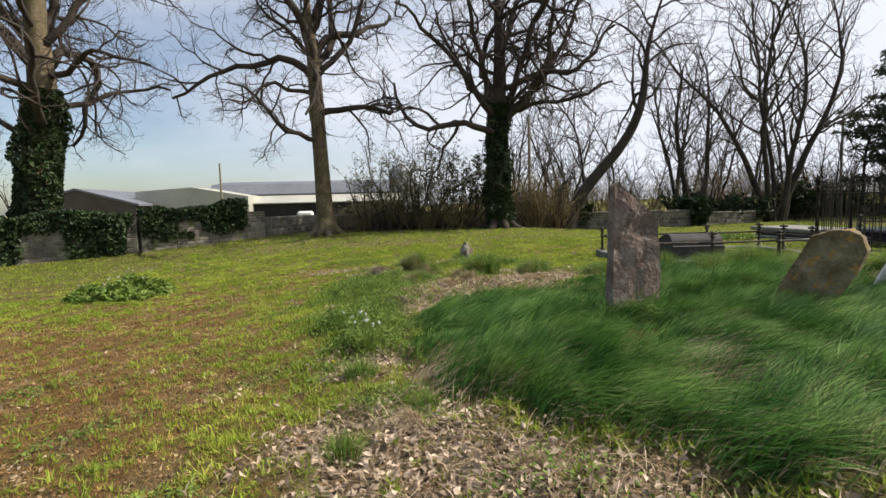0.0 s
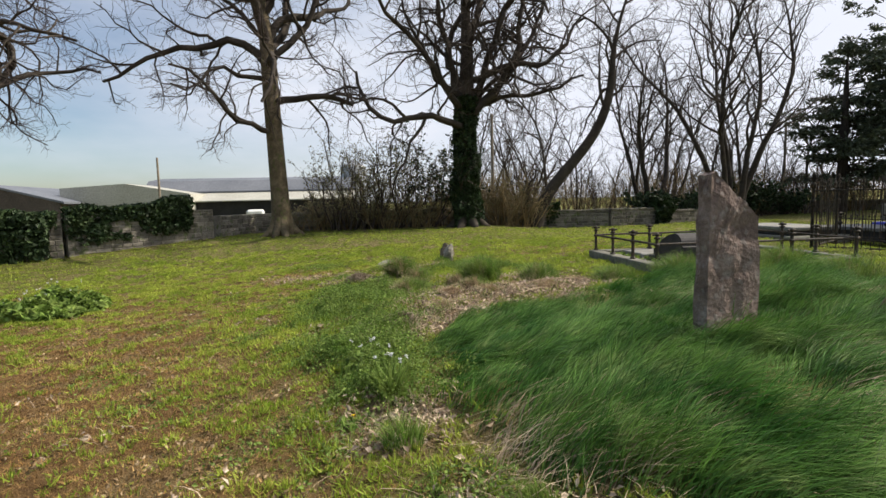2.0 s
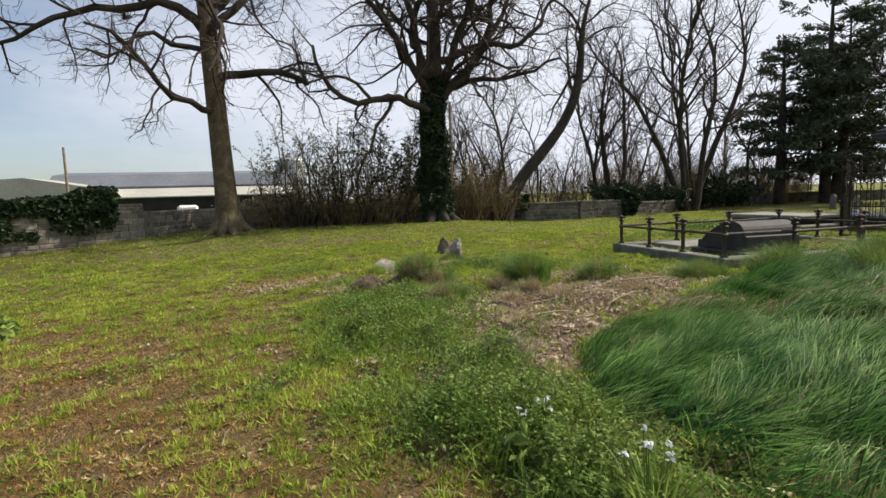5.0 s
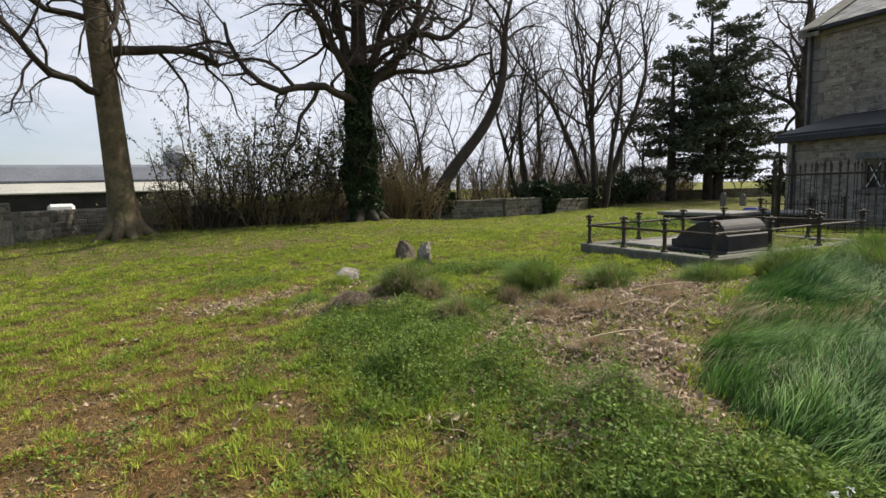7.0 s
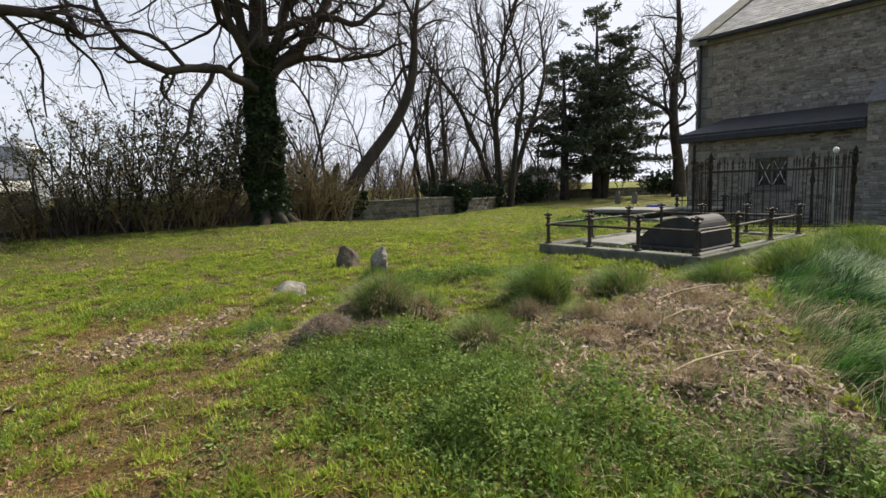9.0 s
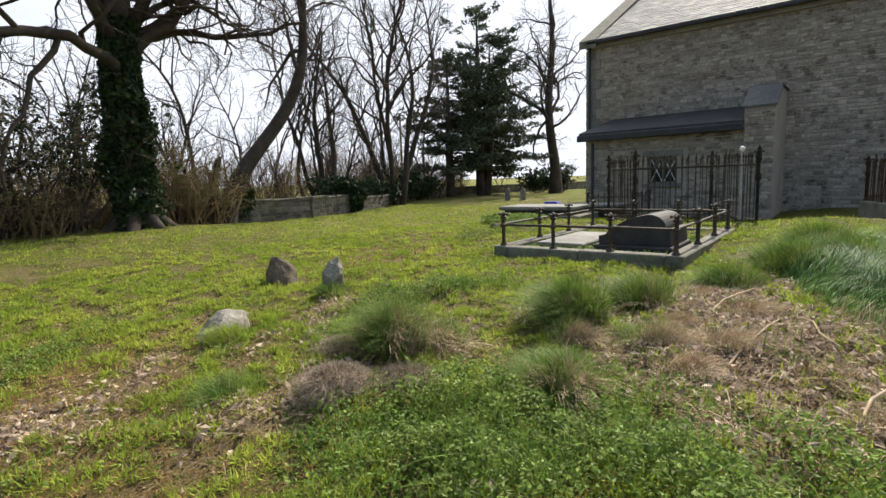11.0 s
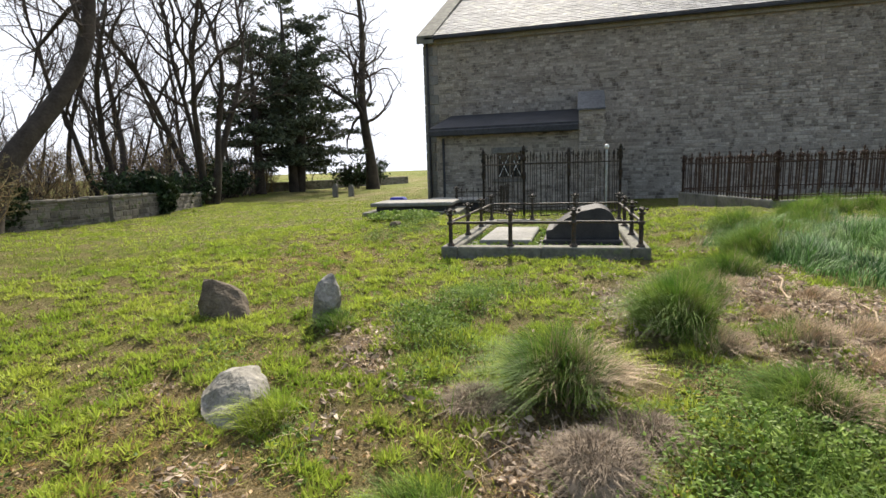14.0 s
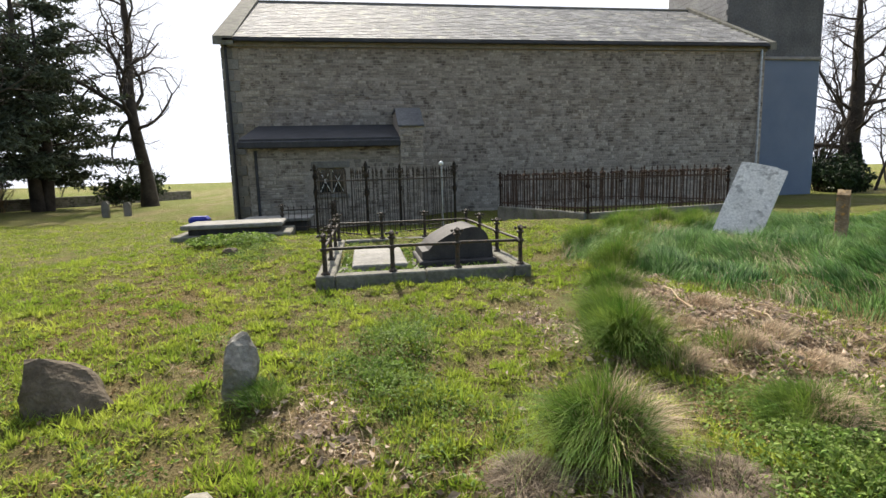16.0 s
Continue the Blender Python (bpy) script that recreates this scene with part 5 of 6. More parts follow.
def ivy_bank(x0, y0, x1, y1, z0, z1, n, seed, label, depth=0.35):
    rng = np.random.default_rng(seed)
    t = rng.uniform(0, 1, n)
    d = np.array([x1 - x0, y1 - y0])
    nrm = np.array([d[1], -d[0]]) / np.linalg.norm(d)
    h = rng.uniform(0, 1, n) ** 0.7
    off = rng.uniform(-0.25, depth, n)
    top = z1 * (0.72 + 0.42 * mottle(t * np.hypot(d[0], d[1]), 0 * t + seed, 0.9, seed))
    run = t * np.hypot(d[0], d[1])
    thick = mottle(run, h * 1.7 + seed, 1.1, seed + 2.0) + 0.25 * h
    keep = thick > rng.uniform(0.38, 0.55, n)
    t, h, off, top = t[keep], h[keep], (off * (0.3 + 1.3 * thick))[keep], top[keep]
    p = np.stack([x0 + d[0] * t + nrm[0] * off, y0 + d[1] * t + nrm[1] * off, z0 + (top - z0) * h], 1)
    base = land(p[:, 0], p[:, 1])
    p[:, 2] += base
    return tagged(part("ivy_growth", leaves("ivy_growth", p, 0.11, IVY, rng), None), label, "ivy", kind="stuff")


ivy_bank(-21, 15.2, -14.2, 17.2, 0.0, 1.75, 9000, 1, "dark ivy spilling over the old wall")
ivy_bank(-13.2, 17.7, -11.6, 18.6, 0.0, 1.7, 5000, 2, "dark ivy spilling over the old wall")
ivy_bank(-11.2, 18.8, -8.4, 21.5, 0.3, 1.85, 9000, 3, "dark ivy heaped along the wall top", 0.3)
ivy_bank(-14.6, 17.1, -11.4, 18.7, 0.9, 1.65, 5000, 6, "dark ivy heaped along the wall top", 0.3)
ivy_bank(7.1, 27.0, 7.8, 26.95, 0, 1.35, 1800, 8, "dark ivy clump at the near end of the low wall")
ivy_bank(13.1, 27.3, 14.2, 27.6, 0, 1.5, 2500, 4, "dark ivy clump at the end of the low wall")

# ---- farm buildings beyond the wall ----
fa = thing("farm_shed", Matrix.Identity(4), "long farm shed with grey sheet roof and cream side", "shed")
bm = bmesh.new()
add_prism(bm, [(-6, 2.75), (-4.2, 3.9), (0, 4.35), (4.2, 3.9), (6, 2.75), (6, 2.6), (-6, 2.6)], 20.5, Matrix.Translation((-25.5, 60.0, 0.35)) @ Matrix.Rotation(radians(-90 + 6), 4, 'Z'))
part("roof", bm, SHEDROOF, fa, "curved grey sheet roof")
mm = Matrix.Translation((-25.5, 60.0, 0.35)) @ Matrix.Rotation(radians(-90 + 6), 4, 'Z')
bm = bmesh.new()
add_prism(bm, [(6.0, 2.55), (9.5, 1.75), (9.5, 1.65), (6.0, 2.45)], 20.5, mm)
part("lower_roof", bm, SHEDWALL, fa, "cream lower roof slope")
# Solid dark panel: the shade inside the open bays put into its colour.
part("bay_shade_panel", box(9.0, 9.2, 0, 20.5, -0.8, 1.66), SHEDSHADE, fa, "dark panel standing for the shade in open bays", at=mm)
part("end_wall", box(-5.5, 5.5, 20.3, 20.5, -0.8, 2.6), SHEDWALL, fa, at=mm)
part("end_wall", box(-5.5, 5.5, 0.0, 0.2, -0.8, 2.6), SHEDWALL, fa, at=mm)
fb = thing("farm_shed", Matrix.Translation((-33.0, 46.0, 0)) @ Matrix.Rotation(radians(8), 4, 'Z'), "low shed with brown gable and pale roof", "shed")
bm = bmesh.new()
add_prism(bm, [(-5, 0), (5, 0), (5, 2.2), (0, 3.6), (-5, 2.2)], 16)
part("shell", bm, BROWNROOF, fb, "dark brown gable end")
bm = bmesh.new()
add_prism(bm, [(-5.3, 2.1), (0, 3.62), (5.3, 2.1), (5.3, 2.28), (0, 3.8), (-5.3, 2.28)], 16.4, Matrix.Translation((0, -0.1, 0)))
part("roof", bm, SHEDROOF, fb, "grey sheet roof")
fc = thing("farm_shed", Matrix.Translation((-24.5, 50.0, 0.3)), "pale roofed low shed between barns", "shed")
bm = bmesh.new()
add_prism(bm, [(-5.5, 0), (5.5, 0), (5.5, 2.5), (0, 3.5), (-5.5, 3.2)], 8)
part("shell", bm, SHEDWALL, fc)
si = thing("feed_silo", Matrix.Translation((-5.0, 62.0, 0.2)), "round galvanised feed silo with cone top", "silo")
bm = bmesh.new()
add_lathe(bm, [(1.5, 0), (1.5, 5.5), (1.45, 5.6), (0.3, 6.3), (0.15, 6.4)], 20)
part("drum", bm, GALV, si)
for x, y, w, h in ((-8.9, 33.0, 1.0, 1.3), (-7.6, 32.5, 0.8, 1.0)):
    wb = thing("white_tank", pose(x, y, 0.0, 0, 0, 12), "white farm tank behind the boundary wall", "tank")
    part("tank", box(-w / 2, w / 2, -0.5, 0.5, 0, h, 0.12), WHITEPAINT, wb)
for x, y, h in ((-19.0, 44, 5.5), (31.0, 40.0, 7.5), (5.6, 33.0, 6.8)):
    po = thing("pole", Matrix.Translation((x, y, 0)), "thin timber pole beyond the wall", "pole")
    bm = bmesh.new()
    add_lathe(bm, [(0.11, 0), (0.08, h)], 8)
    part("pole", bm, TIMBER, po)

# ---- grass, herbs and litter ----
rg = np.random.default_rng(2024)

def scatter(n, x0, x1, y0, y1, weight):
    """About n places on the ground, thinned by weight (0 to 1)."""
    x, y = rg.uniform(x0, x1, n), rg.uniform(y0, y1, n)
    k = rg.uniform(0, 1, n) < weight(x, y)
    x, y = x[k], y[k]
    return np.stack([x, y, land(x, y) - 0.005], 1)


def clear(x, y):
    """Nothing grows through the grave kerb or the stones."""
    return 1.0 - ((x > 3.88) & (x < 8.2) & (y > 10.0) & (y < 13.1)) * 1.0


def near_w(x, y, power=1.3, full=2.0):
    return np.clip(full / np.maximum(off_line(x, y), 0.3), 0, 1) ** power


def lawn_w(x, y):
    return clear(x, y) * (1 - 0.9 * litter_mask(x, y)) * (1 - long_mask(x, y)) * (1 - 0.85 * dry_mask(x, y)) * np.clip(0.12 + patchy(x, y), 0, 1)


def tuftiness(x, y):
    return 0.55 + 0.55 * patchy(x, y) + 0.35 * lattice(x, y, 2.3, 7.0)


def stuff(name, me, label, category):
    return tagged(part(name, me, None), label, category, kind="stuff")


def clumps(n, x0, x1, y0, y1, weight, per, radius):
    """Blades in little tufts: places and, for each, how near its tuft's middle it stands (1 to 0)."""
    c = scatter(n, x0, x1, y0, y1, weight)
    k = np.repeat(np.arange(len(c)), per)
    size = rg.uniform(0.5, 1.5, len(c))[k]
    a, d = rg.uniform(0, 6.283, len(k)), rg.uniform(0, 1, len(k)) ** 0.7
    p = c[k] + np.stack([np.cos(a) * d * radius * size, np.sin(a) * d * radius * size, np.zeros(len(k))], 1)
    out = np.stack([np.cos(a), np.sin(a)], 1) * d[:, None]
    return p, (1 - 0.55 * d) * size, out


p, mid, out = clumps(105000, -9, 8, -0.5, 18, lambda x, y: lawn_w(x, y) * near_w(x, y, 1.0, 2.6), 14, 0.05)
h = 0.062 * mid * rg.uniform(0.7, 1.3, len(p)) * tuftiness(p[:, 0], p[:, 1])
stuff("lawn_grass", blades("lawn_grass", p, h, rg.uniform(0.008, 0.015, len(p)) * (1 + 0.1 * off_line(p[:, 0], p[:, 1])), out * 0.7 + rg.normal(size=(len(p), 2)) * 0.4, LAWN, rg, 1), "short yellow-green tufted lawn grass", "grass")
p = scatter(1100000, -9, 8, -0.5, 18, lambda x, y: np.clip(0.06 + lawn_w(x, y), 0, 1) * clear(x, y) * (1 - long_mask(x, y)) * (1 - 0.8 * litter_mask(x, y)) * (1 - 0.6 * dry_mask(x, y)) * 0.8 * near_w(x, y, 1.1, 2.6))
stuff("fine_lawn_grass", blades("fine_lawn_grass", p, 0.038 * rg.uniform(0.5, 1.5, len(p)), rg.uniform(0.007, 0.013, len(p)), rg.normal(size=(len(p), 2)) * 0.8, LAWN, rg, 1), "fine low green lawn grass", "grass")
p = scatter(120000, -8, 8, 0, 17, lambda x, y: clear(x, y) * near_w(x, y, 1.0, 2.5) * np.clip(1.05 - patchy(x, y), 0, 1) * 0.75 * (1 - long_mask(x, y)))
p[:, 2] += rg.uniform(0.006, 0.03, len(p))
stuff("lawn_debris", leaves("lawn_debris", p, 0.019, FLAKE, rg, 0.5, 1.8), "scattered brown dead leaves on the lawn", "leaf litter")
p = scatter(700000, -9, 4, -0.5, 16, lambda x, y: clear(x, y) * np.clip(dry_mask(x, y) + 0.10, 0, 1) * (1 - long_mask(x, y)) * near_w(x, y, 1.1, 2.4) * np.clip(1.3 - 0.7 * patchy(x, y), 0.3, 1))
h = 0.034 * rg.uniform(0.5, 1.5, len(p))
stuff("dry_lawn_grass", blades("dry_lawn_grass", p, h, rg.uniform(0.006, 0.012, len(p)), rg.normal(size=(len(p), 2)) * 0.9, LAWN_DRY, rg, 1), "short dry brown lawn grass and moss", "grass")
# far lawn: broader, sparser tufts
p, mid, out = clumps(40000, -20, 20, 8, 30, lambda x, y: clear(x, y) * np.clip((off_line(x, y) - 3) / 4, 0, 1) * np.clip(patchy(x, y) * 1.3, 0.05, 1) * (1 - sstep(22.5, 24.5, y) * (x < 6)) * ((y < 26.5) | (x > 14)) * ((x < 14.8) | (y > 18)) * ((x > -13) | (y < 17)) * (1 - long_mask(x, y)), 7, 0.09)
h = 0.085 * mid * rg.uniform(0.6, 1.3, len(p))
stuff("far_lawn_grass", blades("far_lawn_grass", p, h, rg.uniform(0.016, 0.03, len(p)), out * 0.6 + rg.normal(size=(len(p), 2)) * 0.4, LAWN, rg, 1), "short yellow-green lawn grass farther off", "grass")


def wind(p, strength=1.0):
    """Which way the long grass is combed: swirls a metre or so across."""
    x, y = p[:, 0], p[:, 1]
    a = radians(-28) + 2.4 * (mottle(x, y, 0.9, 6.0) - 0.5) + 1.6 * (lattice(x, y, 2.6, 8.0) - 0.5)
    s = strength * (0.45 + 0.95 * mottle(x, y, 1.5, 9.0))
    return np.stack([np.cos(a) * s, np.sin(a) * s], 1)


def heaps(x, y):
    """Heaped tussocks (1) and the hollows between them (0) in the long grass."""
    return sstep(0.28, 0.7, mottle(x, y, 1.9, 11.0))


p = scatter(470000, -1.2, 9, 0.2, 10.6, lambda x, y: long_mask(x, y) * clear(x, y) * np.clip(1.15 - np.hypot(x - 1, y - 4) / 14, 0.25, 1) * (0.22 + 0.68 * heaps(x, y)) * (1 - 0.8 * sstep(6.2, 7.4, y) * sstep(2.6, 4.0, x) * (1 - heaps(x, y))) * (1 - 0.9 * bump2(x, y, 1.75, 3.3, 0.35, 0.3)))
lm = long_mask(p[:, 0], p[:, 1])
h = (0.07 + 0.25 * lm * (0.35 + 0.95 * heaps(p[:, 0], p[:, 1]))) * rg.uniform(0.5, 1.35, len(p))
stuff("long_grass", blades("long_grass", p, np.clip(h, 0.06, 0.62), rg.uniform(0.005, 0.011, len(p)), wind(p) + rg.normal(size=(len(p), 2)) * 0.25, LONG, rg, 3), "long wind-swept green grass on a low mound", "grass")
p = scatter(110000, -1.2, 8, 0.2, 10.6, lambda x, y: np.clip(long_mask(x, y) * 0.5 * sstep(0.55, 0.8, mottle(x, y, 1.6, 19.0)) + 0.9 * bump2(x, y, 1.75, 3.3, 0.5, 0.4) + 0.8 * bump2(x, y, 0.2, 3.9, 0.6, 0.3) + 0.7 * bump2(x, y, 3.0, 6.9, 0.7, 0.4), 0, 1) * clear(x, y))
h = 0.32 * rg.uniform(0.5, 1.3, len(p))
stuff("dead_grass", blades("dead_grass", p, h, rg.uniform(0.004, 0.008, len(p)), wind(p, 1.3) + rg.normal(size=(len(p), 2)) * 0.3, STRAW, rg, 3), "dead straw-coloured grass among the long grass", "grass")

# low leafy herbs
p = scatter(1400000, -4, 9, 1.5, 16, lambda x, y: herb_mask(x, y) ** 1.5 * clear(x, y) * (1 - 0.7 * litter_mask(x, y)) * near_w(x, y, 0.6, 3.0))
p[:, 2] += rg.uniform(0, 1, len(p)) ** 0.8 * (0.03 + 0.19 * herb_mask(p[:, 0], p[:, 1])) * (0.25 + 1.3 * mottle(p[:, 0], p[:, 1], 4.2, 1.0))
stuff("low_herbs", leaves("low_herbs", p, 0.019, HERB, rg, 0.45, 1.5), "low leafy green herbs beside the lawn", "herbs")
p = scatter(230000, -2.6, 2.0, 3.5, 12.8, lambda x, y: herb_mask(x, y) ** 2 * (0.1 + 0.9 * sstep(0.4, 0.6, mottle(x, y, 2.4, 15.0))))
h = 0.19 * rg.uniform(0.5, 1.4, len(p))
stuff("herb_grass", blades("herb_grass", p, h, rg.uniform(0.004, 0.009, len(p)), rg.normal(size=(len(p), 2)) * 0.6, TUFT, rg, 3), "green grass among the herbs", "grass")

# litter: dead leaves and straw lying on bare soil
p = scatter(190000, -4, 5, 1, 14, lambda x, y: np.clip(litter_mask(x, y) * 1.1 - 0.2, 0, 1) * clear(x, y) * 0.6)
p[:, 2] += rg.uniform(0.004, 0.05, len(p))
stuff("leaf_litter", leaves("leaf_litter", p, 0.03, LITTER, rg, 0.4, 1.8), "brown dead leaves lying on bare soil", "leaf litter")
p = scatter(150000, -4, 5, 1, 14, lambda x, y: np.clip(litter_mask(x, y) - 0.15, 0, 1) * clear(x, y) * 0.4)
a = rg.uniform(0, 6.283, len(p))
stuff("straw_litter", blades("straw_litter", p + [0, 0, 0.012], rg.uniform(0.06, 0.2, len(p)), rg.uniform(0.003, 0.007, len(p)), np.stack([np.cos(a), np.sin(a)], 1) * rg.uniform(1.2, 2.1, (len(p), 1)), STRAW, rg, 3), "pale dead straw strewn over bare soil", "straw")


def tussock(name, x, y, r, h, green, dead, label, seed, blade=TUFT, spread=1.05):
    """One clump of grass that leans outwards from its middle."""
    rng = np.random.default_rng(seed)
    r, h = r * 0.85, h * 0.68
    green, dead = int(green * 1.3), int(dead * 1.2)
    way = 1.9 + 0.7 * math.sin(seed * 2.4)
    tu = thing(name, Matrix.Translation((x, y, zland(x, y) - 0.01)), label, "grass tuft")
    for nm, n, mat_, q, ll in (("green_blade_mass", green, blade, 1.0, ""), ("dead_blade_mass", dead, STRAW, 1.5, "dead straw skirt")):
        if not n:
            continue
        a, d = rng.uniform(0, 6.283, n), rng.uniform(0, 1, n) ** 0.6 * r
        if nm[0] == "d":
            a = -2.4 + rng.normal(size=n) * 0.75
        comb = np.stack([np.cos(a * 7 + seed), np.sin(a * 5 - seed)], 1) * 0.25
        p = np.stack([np.cos(a) * d, np.sin(a) * d, 0.42 * h * (1 - (d / r) ** 2)], 1)
        lean = np.stack([np.cos(a), np.sin(a)], 1) * (0.5 * spread * q * (0.2 + 1.0 * d / r) * rng.uniform(0.3, 1.5, n))[:, None] + rng.normal(size=(n, 2)) * 0.2 + comb
        lean += np.array([math.cos(way), math.sin(way)]) * (rng.uniform(0.2, 0.9, n) * (1 if nm[0] == "g" else -0.6))[:, None]
        tagged(part(nm, blades(nm, p, h * rng.uniform(0.3, 1.25, n), rng.uniform(0.003, 0.0065, n), lean, mat_, rng, 3), None, tu, ll), kind="stuff")
    return tu


tussock("grass_tussock", -0.62, 11.15, 0.32, 0.48, 3200, 700, "large grass tussock with dead straw skirt", 1)
tussock("grass_tussock", -0.30, 10.95, 0.25, 0.34, 1300, 700, "grass tussock half dead and straw-coloured", 2)
tussock("grass_tussock", 0.8, 10.25, 0.36, 0.55, 3600, 150, "upright green grass tussock beside bare litter", 3)
tussock("grass_tussock", 0.35, 10.05, 0.22, 0.3, 500, 900, "low straw-coloured grass tussock among herbs", 4)
tussock("grass_tussock", 1.75, 9.9, 0.35, 0.45, 2600, 300, "upright green grass tussock beside bare litter", 5)
tussock("grass_tussock", 2.9, 9.3, 0.4, 0.42, 2600, 200, "green grass tussock beside bare litter", 6)
tussock("grass_tussock", -0.5, 9.75, 0.3, 0.34, 1800, 700, "yellow-green grass tussock at the edge of litter", 7)
tussock("grass_tussock", 0.55, 9.45, 0.3, 0.25, 500, 1100, "low straw-coloured grass tussock on litter", 8)
tussock("grass_tussock", -1.12, 12.86, 0.22, 0.24, 900, 60, "bright green grass tuft in front of a boulder", 9, LAWN)
tussock("grass_tussock", 0.36, 13.12, 0.2, 0.2, 700, 30, "green grass tuft at the foot of a stone", 10)
tussock("grass_tussock", -1.75, 11.7, 0.3, 0.24, 1200, 60, "bushy green grass tuft on the lawn", 11)
tussock("grass_tussock", -0.62, 2.85, 0.14, 0.2, 320, 20, "small green grass tuft on bare straw", 12)
tussock("grass_tussock", -0.75, 4.3, 0.15, 0.24, 350, 20, "small green grass tuft beside the long grass", 13)
tussock("grass_tussock", -0.15, 3.5, 0.12, 0.2, 260, 20, "small green grass tuft beside the long grass", 14)
for i, (x, y) in enumerate(((4.4, 8.3), (5.4, 7.6), (6.6, 7.2), (7.6, 6.4), (3.7, 8.8), (6.0, 6.0), (7.4, 5.0), (5.2, 8.6), (8.2, 5.4))):
    tussock("grass_tussock", x, y, 0.45, 0.5, 2000, 100, "thick green grass tussock on the lawn edge", 30 + i)


for i, (x, y, r) in enumerate(((0.15, 9.15, 0.24), (0.75, 9.0, 0.28), (1.25, 9.45, 0.25), (1.7, 8.95, 0.3), (-0.1, 8.1, 0.22), (0.45, 8.45, 0.25), (2.3, 9.5, 0.28), (-0.55, 7.35, 0.2), (-0.2, 3.3, 0.16), (0.5, 2.6, 0.18))):
    tussock("straw_heap", x, y, r * 1.2, 0.13, 60, 900, "low heap of dead straw lying over bare soil", 60 + i)


def moss_dome(x, y, r, h, seed, label):
    rng = np.random.default_rng(seed)
    do = thing("moss_hummock", Matrix.Translation((x, y, zland(x, y) - 0.02)), label, "hummock")
    bm = bmesh.new()
    bmesh.ops.create_icosphere(bm, subdivisions=3, radius=1.0)
    for v in bm.verts:
        v.co = Vector((v.co.x * r, v.co.y * r, v.co.z * h)) * (1 + 0.25 * noise.noise(v.co * 2 + Vector((seed, 0, 0))))
    part("soil", bm, DEADTUFT, do)
    n = 2600
    a, f = rng.uniform(0, 6.283, n), rng.uniform(0, 1, n) ** 0.5
    p = np.stack([np.cos(a) * f * r, np.sin(a) * f * r, h * np.sqrt(np.clip(1 - f * f, 0, 1))], 1)
    tagged(part("dead_blade_mass", blades("dead_blade_mass", p, rng.uniform(0.03, 0.09, n), rng.uniform(0.003, 0.006, n), np.stack([np.cos(a), np.sin(a)], 1) * (f * 1.6)[:, None] + rng.normal(size=(n, 2)) * 0.7, DEADTUFT, rng, 2), None, do), kind="stuff")


moss_dome(-1.42, 10.95, 0.22, 0.15, 1, "brown dead-grass hummock in the lawn")
moss_dome(-1.02, 10.68, 0.2, 0.11, 2, "small brown dead-grass hummock")
moss_dome(-0.8, 11.62, 0.18, 0.09, 3, "low brown dead-grass hummock")
moss_dome(-0.7, 7.2, 0.15, 0.08, 4, "brown dead-grass hummock beside bare soil")


def leafy_weed(x, y, r, h, n, seed, label, flowers=0, petal=PETAL, size=0.07, strap=0):
    rng = np.random.default_rng(seed)
    we = thing("leafy_weed", Matrix.Translation((x, y, zland(x, y) - 0.01)), label, "weed")
    if n:
        a, d = rng.uniform(0, 6.283, n), rng.uniform(0, 1, n) ** 0.55 * r
        z = rng.uniform(0.1, 1, n) * h * (1 - 0.7 * (d / r) ** 2) * (0.8 + 0.3 * np.sin(a * 3 + seed))
        tagged(part("foliage", leaves("foliage", np.stack([np.cos(a) * d, np.sin(a) * d, z], 1), size, HERB, rng, 0.4, 1.5), None, we), kind="stuff")
    if strap:
        a, d = rng.uniform(0, 6.283, strap), rng.uniform(0, 1, strap) * r * 0.5
        tagged(part("strap_leaf_mass", blades("strap_leaf_mass", np.stack([np.cos(a) * d, np.sin(a) * d, 0 * d], 1), h * rng.uniform(0.6, 1.2, strap), rng.uniform(0.012, 0.02, strap), np.stack([np.cos(a), np.sin(a)], 1) * rng.uniform(0.2, 0.9, (strap, 1)), HERB, rng, 4), None, we), kind="stuff")
    for i in range(flowers):
        a, d = rng.uniform(0, 6.283), rng.uniform(0.1, 0.8) * r
        fx, fy, fz = math.cos(a) * d, math.sin(a) * d, h * rng.uniform(0.85, 1.25)
        bm = bmesh.new()
        add_bar(bm, (fx * 0.7, fy * 0.7, 0), (fx, fy, fz), 0.003, 4)
        st = part("flower_stalk", bm, HERB, we)
        q = rng.normal(size=(6, 3)) * 0.009 + [fx, fy, fz]
        part("flower", leaves("flower", q, 0.015, petal, rng), None, st)
    return we


leafy_weed(-6.6, 10.7, 0.75, 0.45, 2600, 1, "bushy green weed clump with pale flowers on the lawn", 12, size=0.085)
leafy_weed(-7.3, 10.4, 0.45, 0.3, 900, 2, "bushy green weed clump on the lawn", 4, size=0.08)
leafy_weed(-0.82, 5.15, 0.22, 0.3, 0, 3, "clump of strap-leaved bulbs with white flowers", 6, strap=150)
leafy_weed(-1.05, 5.75, 0.2, 0.25, 150, 4, "small leafy weed with white flowers", 5, strap=30, size=0.05)
leafy_weed(-1.12, 4.75, 0.1, 0.05, 40, 5, "dandelion with one yellow flower", 1, YELLOW, 0.05)
leafy_weed(0.25, 2.05, 0.14, 0.08, 30, 6, "broad-leaved dock seedling on bare straw", 0, size=0.11)
leafy_weed(-0.05, 1.95, 0.14, 0.08, 24, 7, "broad-leaved dock seedling on bare straw", 0, size=0.11)
leafy_weed(-1.35, 6.35, 0.14, 0.07, 26, 8, "broad-leaved weed at the lawn edge", 0, size=0.1)
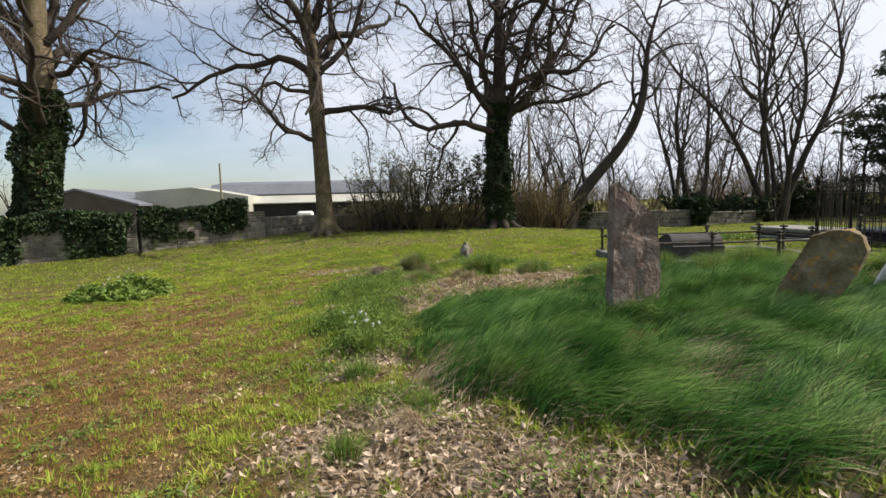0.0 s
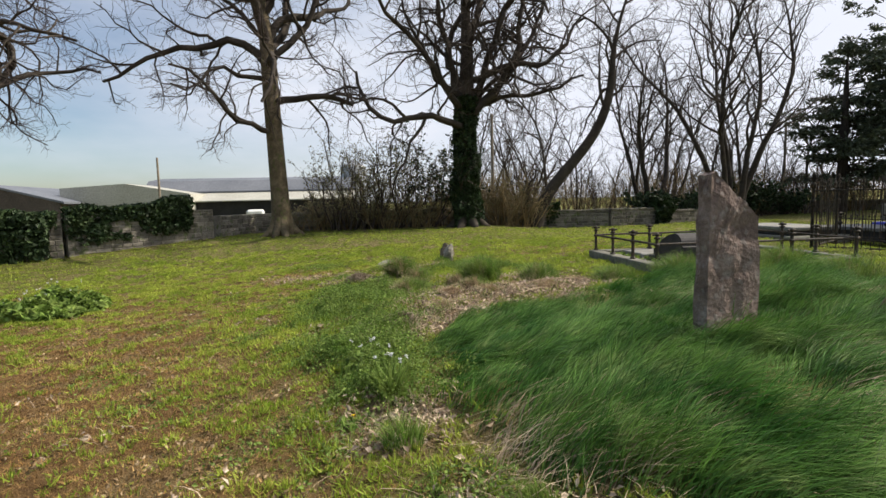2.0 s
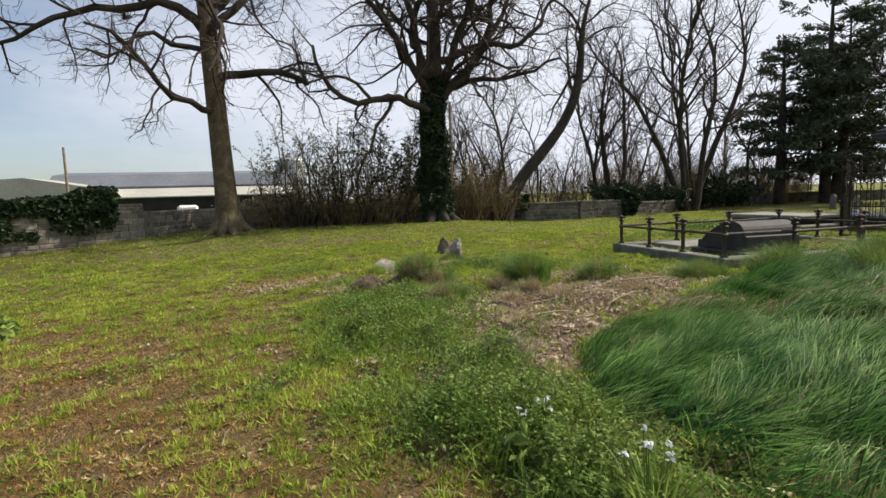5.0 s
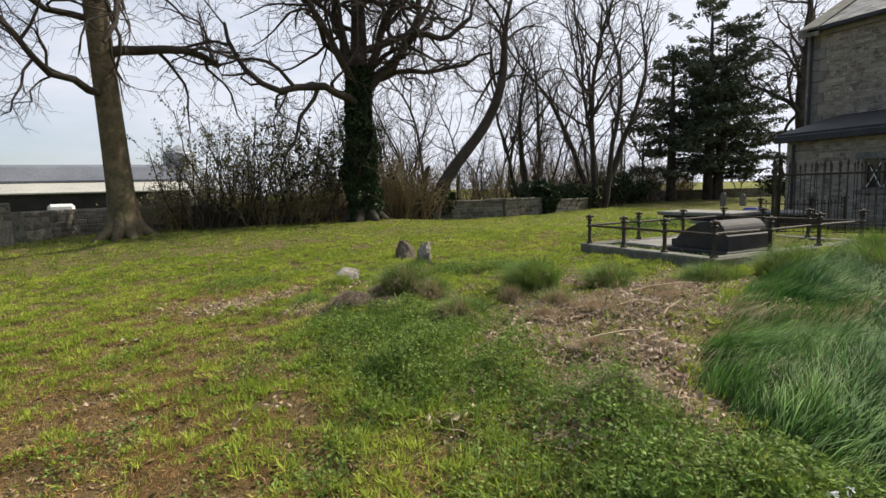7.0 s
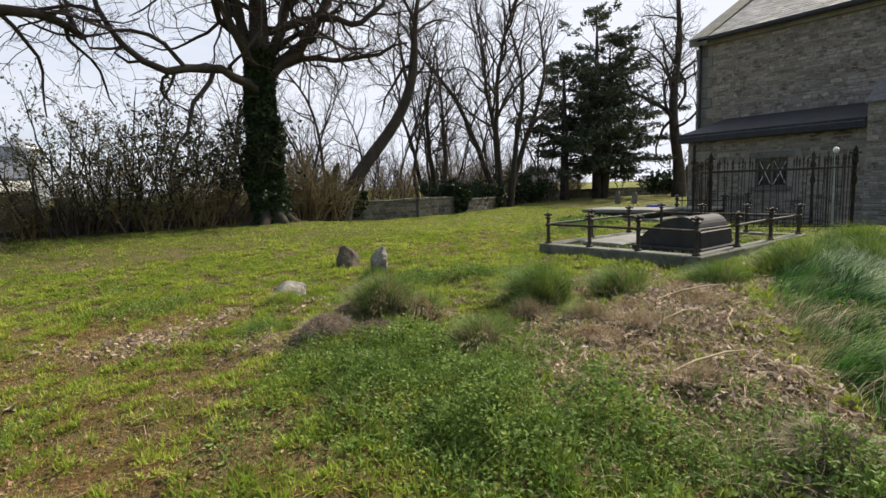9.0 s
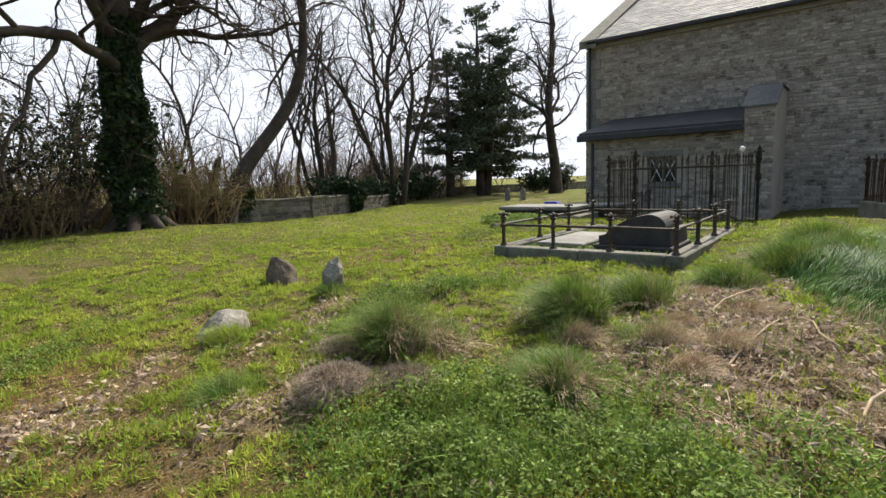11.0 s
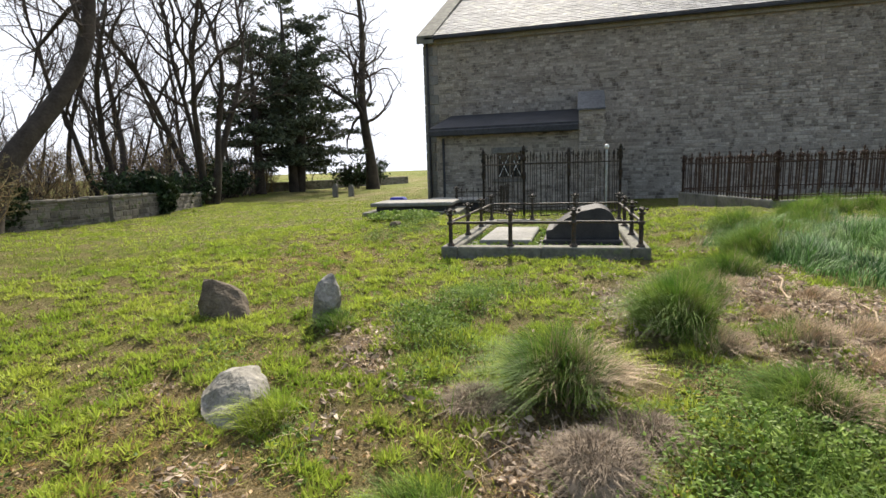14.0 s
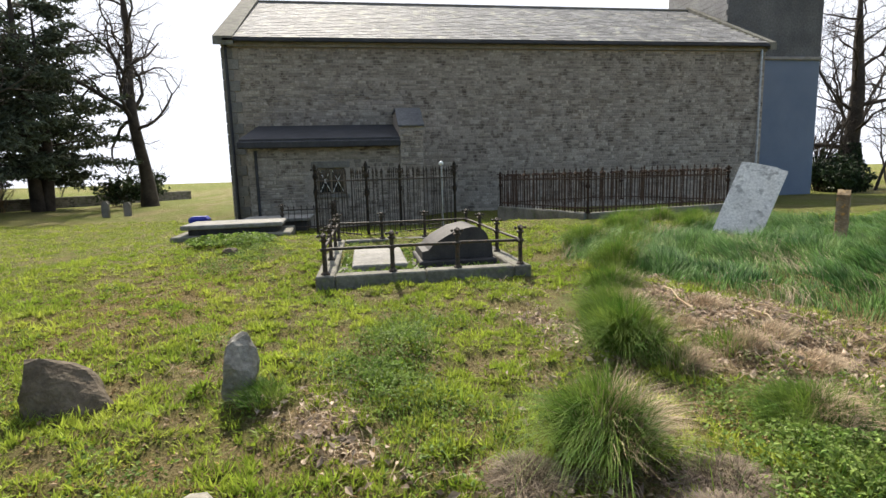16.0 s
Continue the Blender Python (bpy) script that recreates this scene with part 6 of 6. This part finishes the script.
leafy_weed(8.3, 15.2, 0.9, 0.14, 1600, 9, "low leafy weeds over an old grave mound", 0, size=0.06)
for i, (x0, y0, x1, y1) in enumerate(((0.45, 10.35, 0.95, 10.05), (0.3, 8.9, 1.3, 8.7), (1.4, 9.2, 2.3, 9.0), (-0.2, 8.2, 0.4, 8.0), (0.9, 8.3, 1.5, 8.6))):
    st = thing("stick", Matrix.Identity(4), "pale dead stick lying on the litter", "stick")
    z0, z1 = zland(x0, y0) + 0.04, zland(x1, y1) + 0.06
    part("stick", tubes("stick", [(np.array([[x0, y0, z0], [(2 * x0 + x1) / 3, (2 * y0 + y1) / 3 + 0.03, z0 + 0.03], [(x0 + 2 * x1) / 3, (y0 + 2 * y1) / 3 - 0.02, z1 + 0.02], [x1, y1, z1]]), np.array([0.009, 0.01, 0.008, 0.004]), 6)], STRAW), None, st)

# ---- single stones and slates, last ----
_rng = random.Random(9)


def set_pieces():
    # church wall rubble: the stretch the walk faces in single stones, the rest joined
    pl = coursed(CY0 + 0.02, CY1 - 0.62, -0.3, EAVE - 0.38, _rng)
    pl = [p for p in pl if not (LY0 - 0.85 < p[0] < LY1 and p[1] < 3.3)]
    near = [p for p in pl if 3.0 < p[0] < 11.0 and 2.6 < p[1] < 5.6][:300]
    keep = set(near)
    tagged(part("stone_face", joined_stones("stone_face", [p for p in pl if p not in keep], WX, RUBBLE), None, CHURCH), kind="stuff")
    shared = {}
    for y, z, w, h, d in near:
        key = (round(w / 0.06), round(h / 0.03), round(d / 0.02))
        if key not in shared:
            v, q = stone_box(key[0] * 0.06, max(0.012, key[2] * 0.02), key[1] * 0.03)
            shared[key] = np_mesh("stone", v, q, None, RUBBLE_PIECE)
        part("stone", shared[key], None, CHURCH, at=Matrix.Translation((WX, y, z)))
    vp = coursed(LY0, LY1, -0.3, 2.7, _rng, hole=(12.8, 14.2, 0.86, 2.2))
    keep = vp[-300:]
    shared = {}
    rest = vp[:-300] if len(vp) > 300 else []
    for y, z, w, h, d in keep:
        key = (round(w / 0.06), round(h / 0.03), round(d / 0.02))
        if key not in shared:
            v, q = stone_box(key[0] * 0.06, max(0.012, key[2] * 0.02), key[1] * 0.03)
            shared[key] = np_mesh("stone", v, q, None, RUBBLE_PIECE)
        part("stone", shared[key], None, VESTRY, at=Matrix.Translation((LX, y, z)))
    if rest:
        tagged(part("stone_face", joined_stones("stone_face", rest, LX, RUBBLE), None, VESTRY), kind="stuff")
    # slates
    out = 0.32
    sl = (RIDGE - EAVE) / (RIDGE_X - WX)
    vs, ts, count = [], [], 0
    single = None
    for _, y, s, w, ln, lift, ang in STONES:
        x0, z0 = WX - out - 0.03 + s * math.cos(ang), EAVE - out * sl + 0.112 + s * math.sin(ang)
        m = Matrix.Translation((x0, y, z0 + lift)) @ Matrix.Rotation(-ang + 0.035, 4, 'Y')
        if 4.0 < y < 13.5 and s < 2.6 and count < 300 and abs(w - 0.368) < 1e-6:
            if single is None:
                bm = box(0, ln, -w / 2, w / 2, 0, 0.012)
                single = bpy.data.meshes.new("slate")
                bm.to_mesh(single)
                bm.free()
                single.materials.append(SLATE_PIECE)
            part("slate", single, None, CHURCH, at=m)
            count += 1
            continue
        b = len(vs)
        for a, c, e in ((0, -w / 2, 0), (ln, -w / 2, 0), (ln, w / 2, 0), (0, w / 2, 0), (0, -w / 2, 0.012), (ln, -w / 2, 0.012), (ln, w / 2, 0.012), (0, w / 2, 0.012)):
            vs.append(tuple(m @ Vector((a, c, e))))
        ts += [(b + 4, b + 5, b + 6, b + 7), (b, b + 4, b + 7, b + 3), (b, b + 1, b + 5, b + 4), (b + 3, b + 7, b + 6, b + 2)]
    tagged(part("slate_face", np_mesh("slate_face", vs, ts, None, SLATE), None, CHURCH), kind="stuff")


set_pieces()
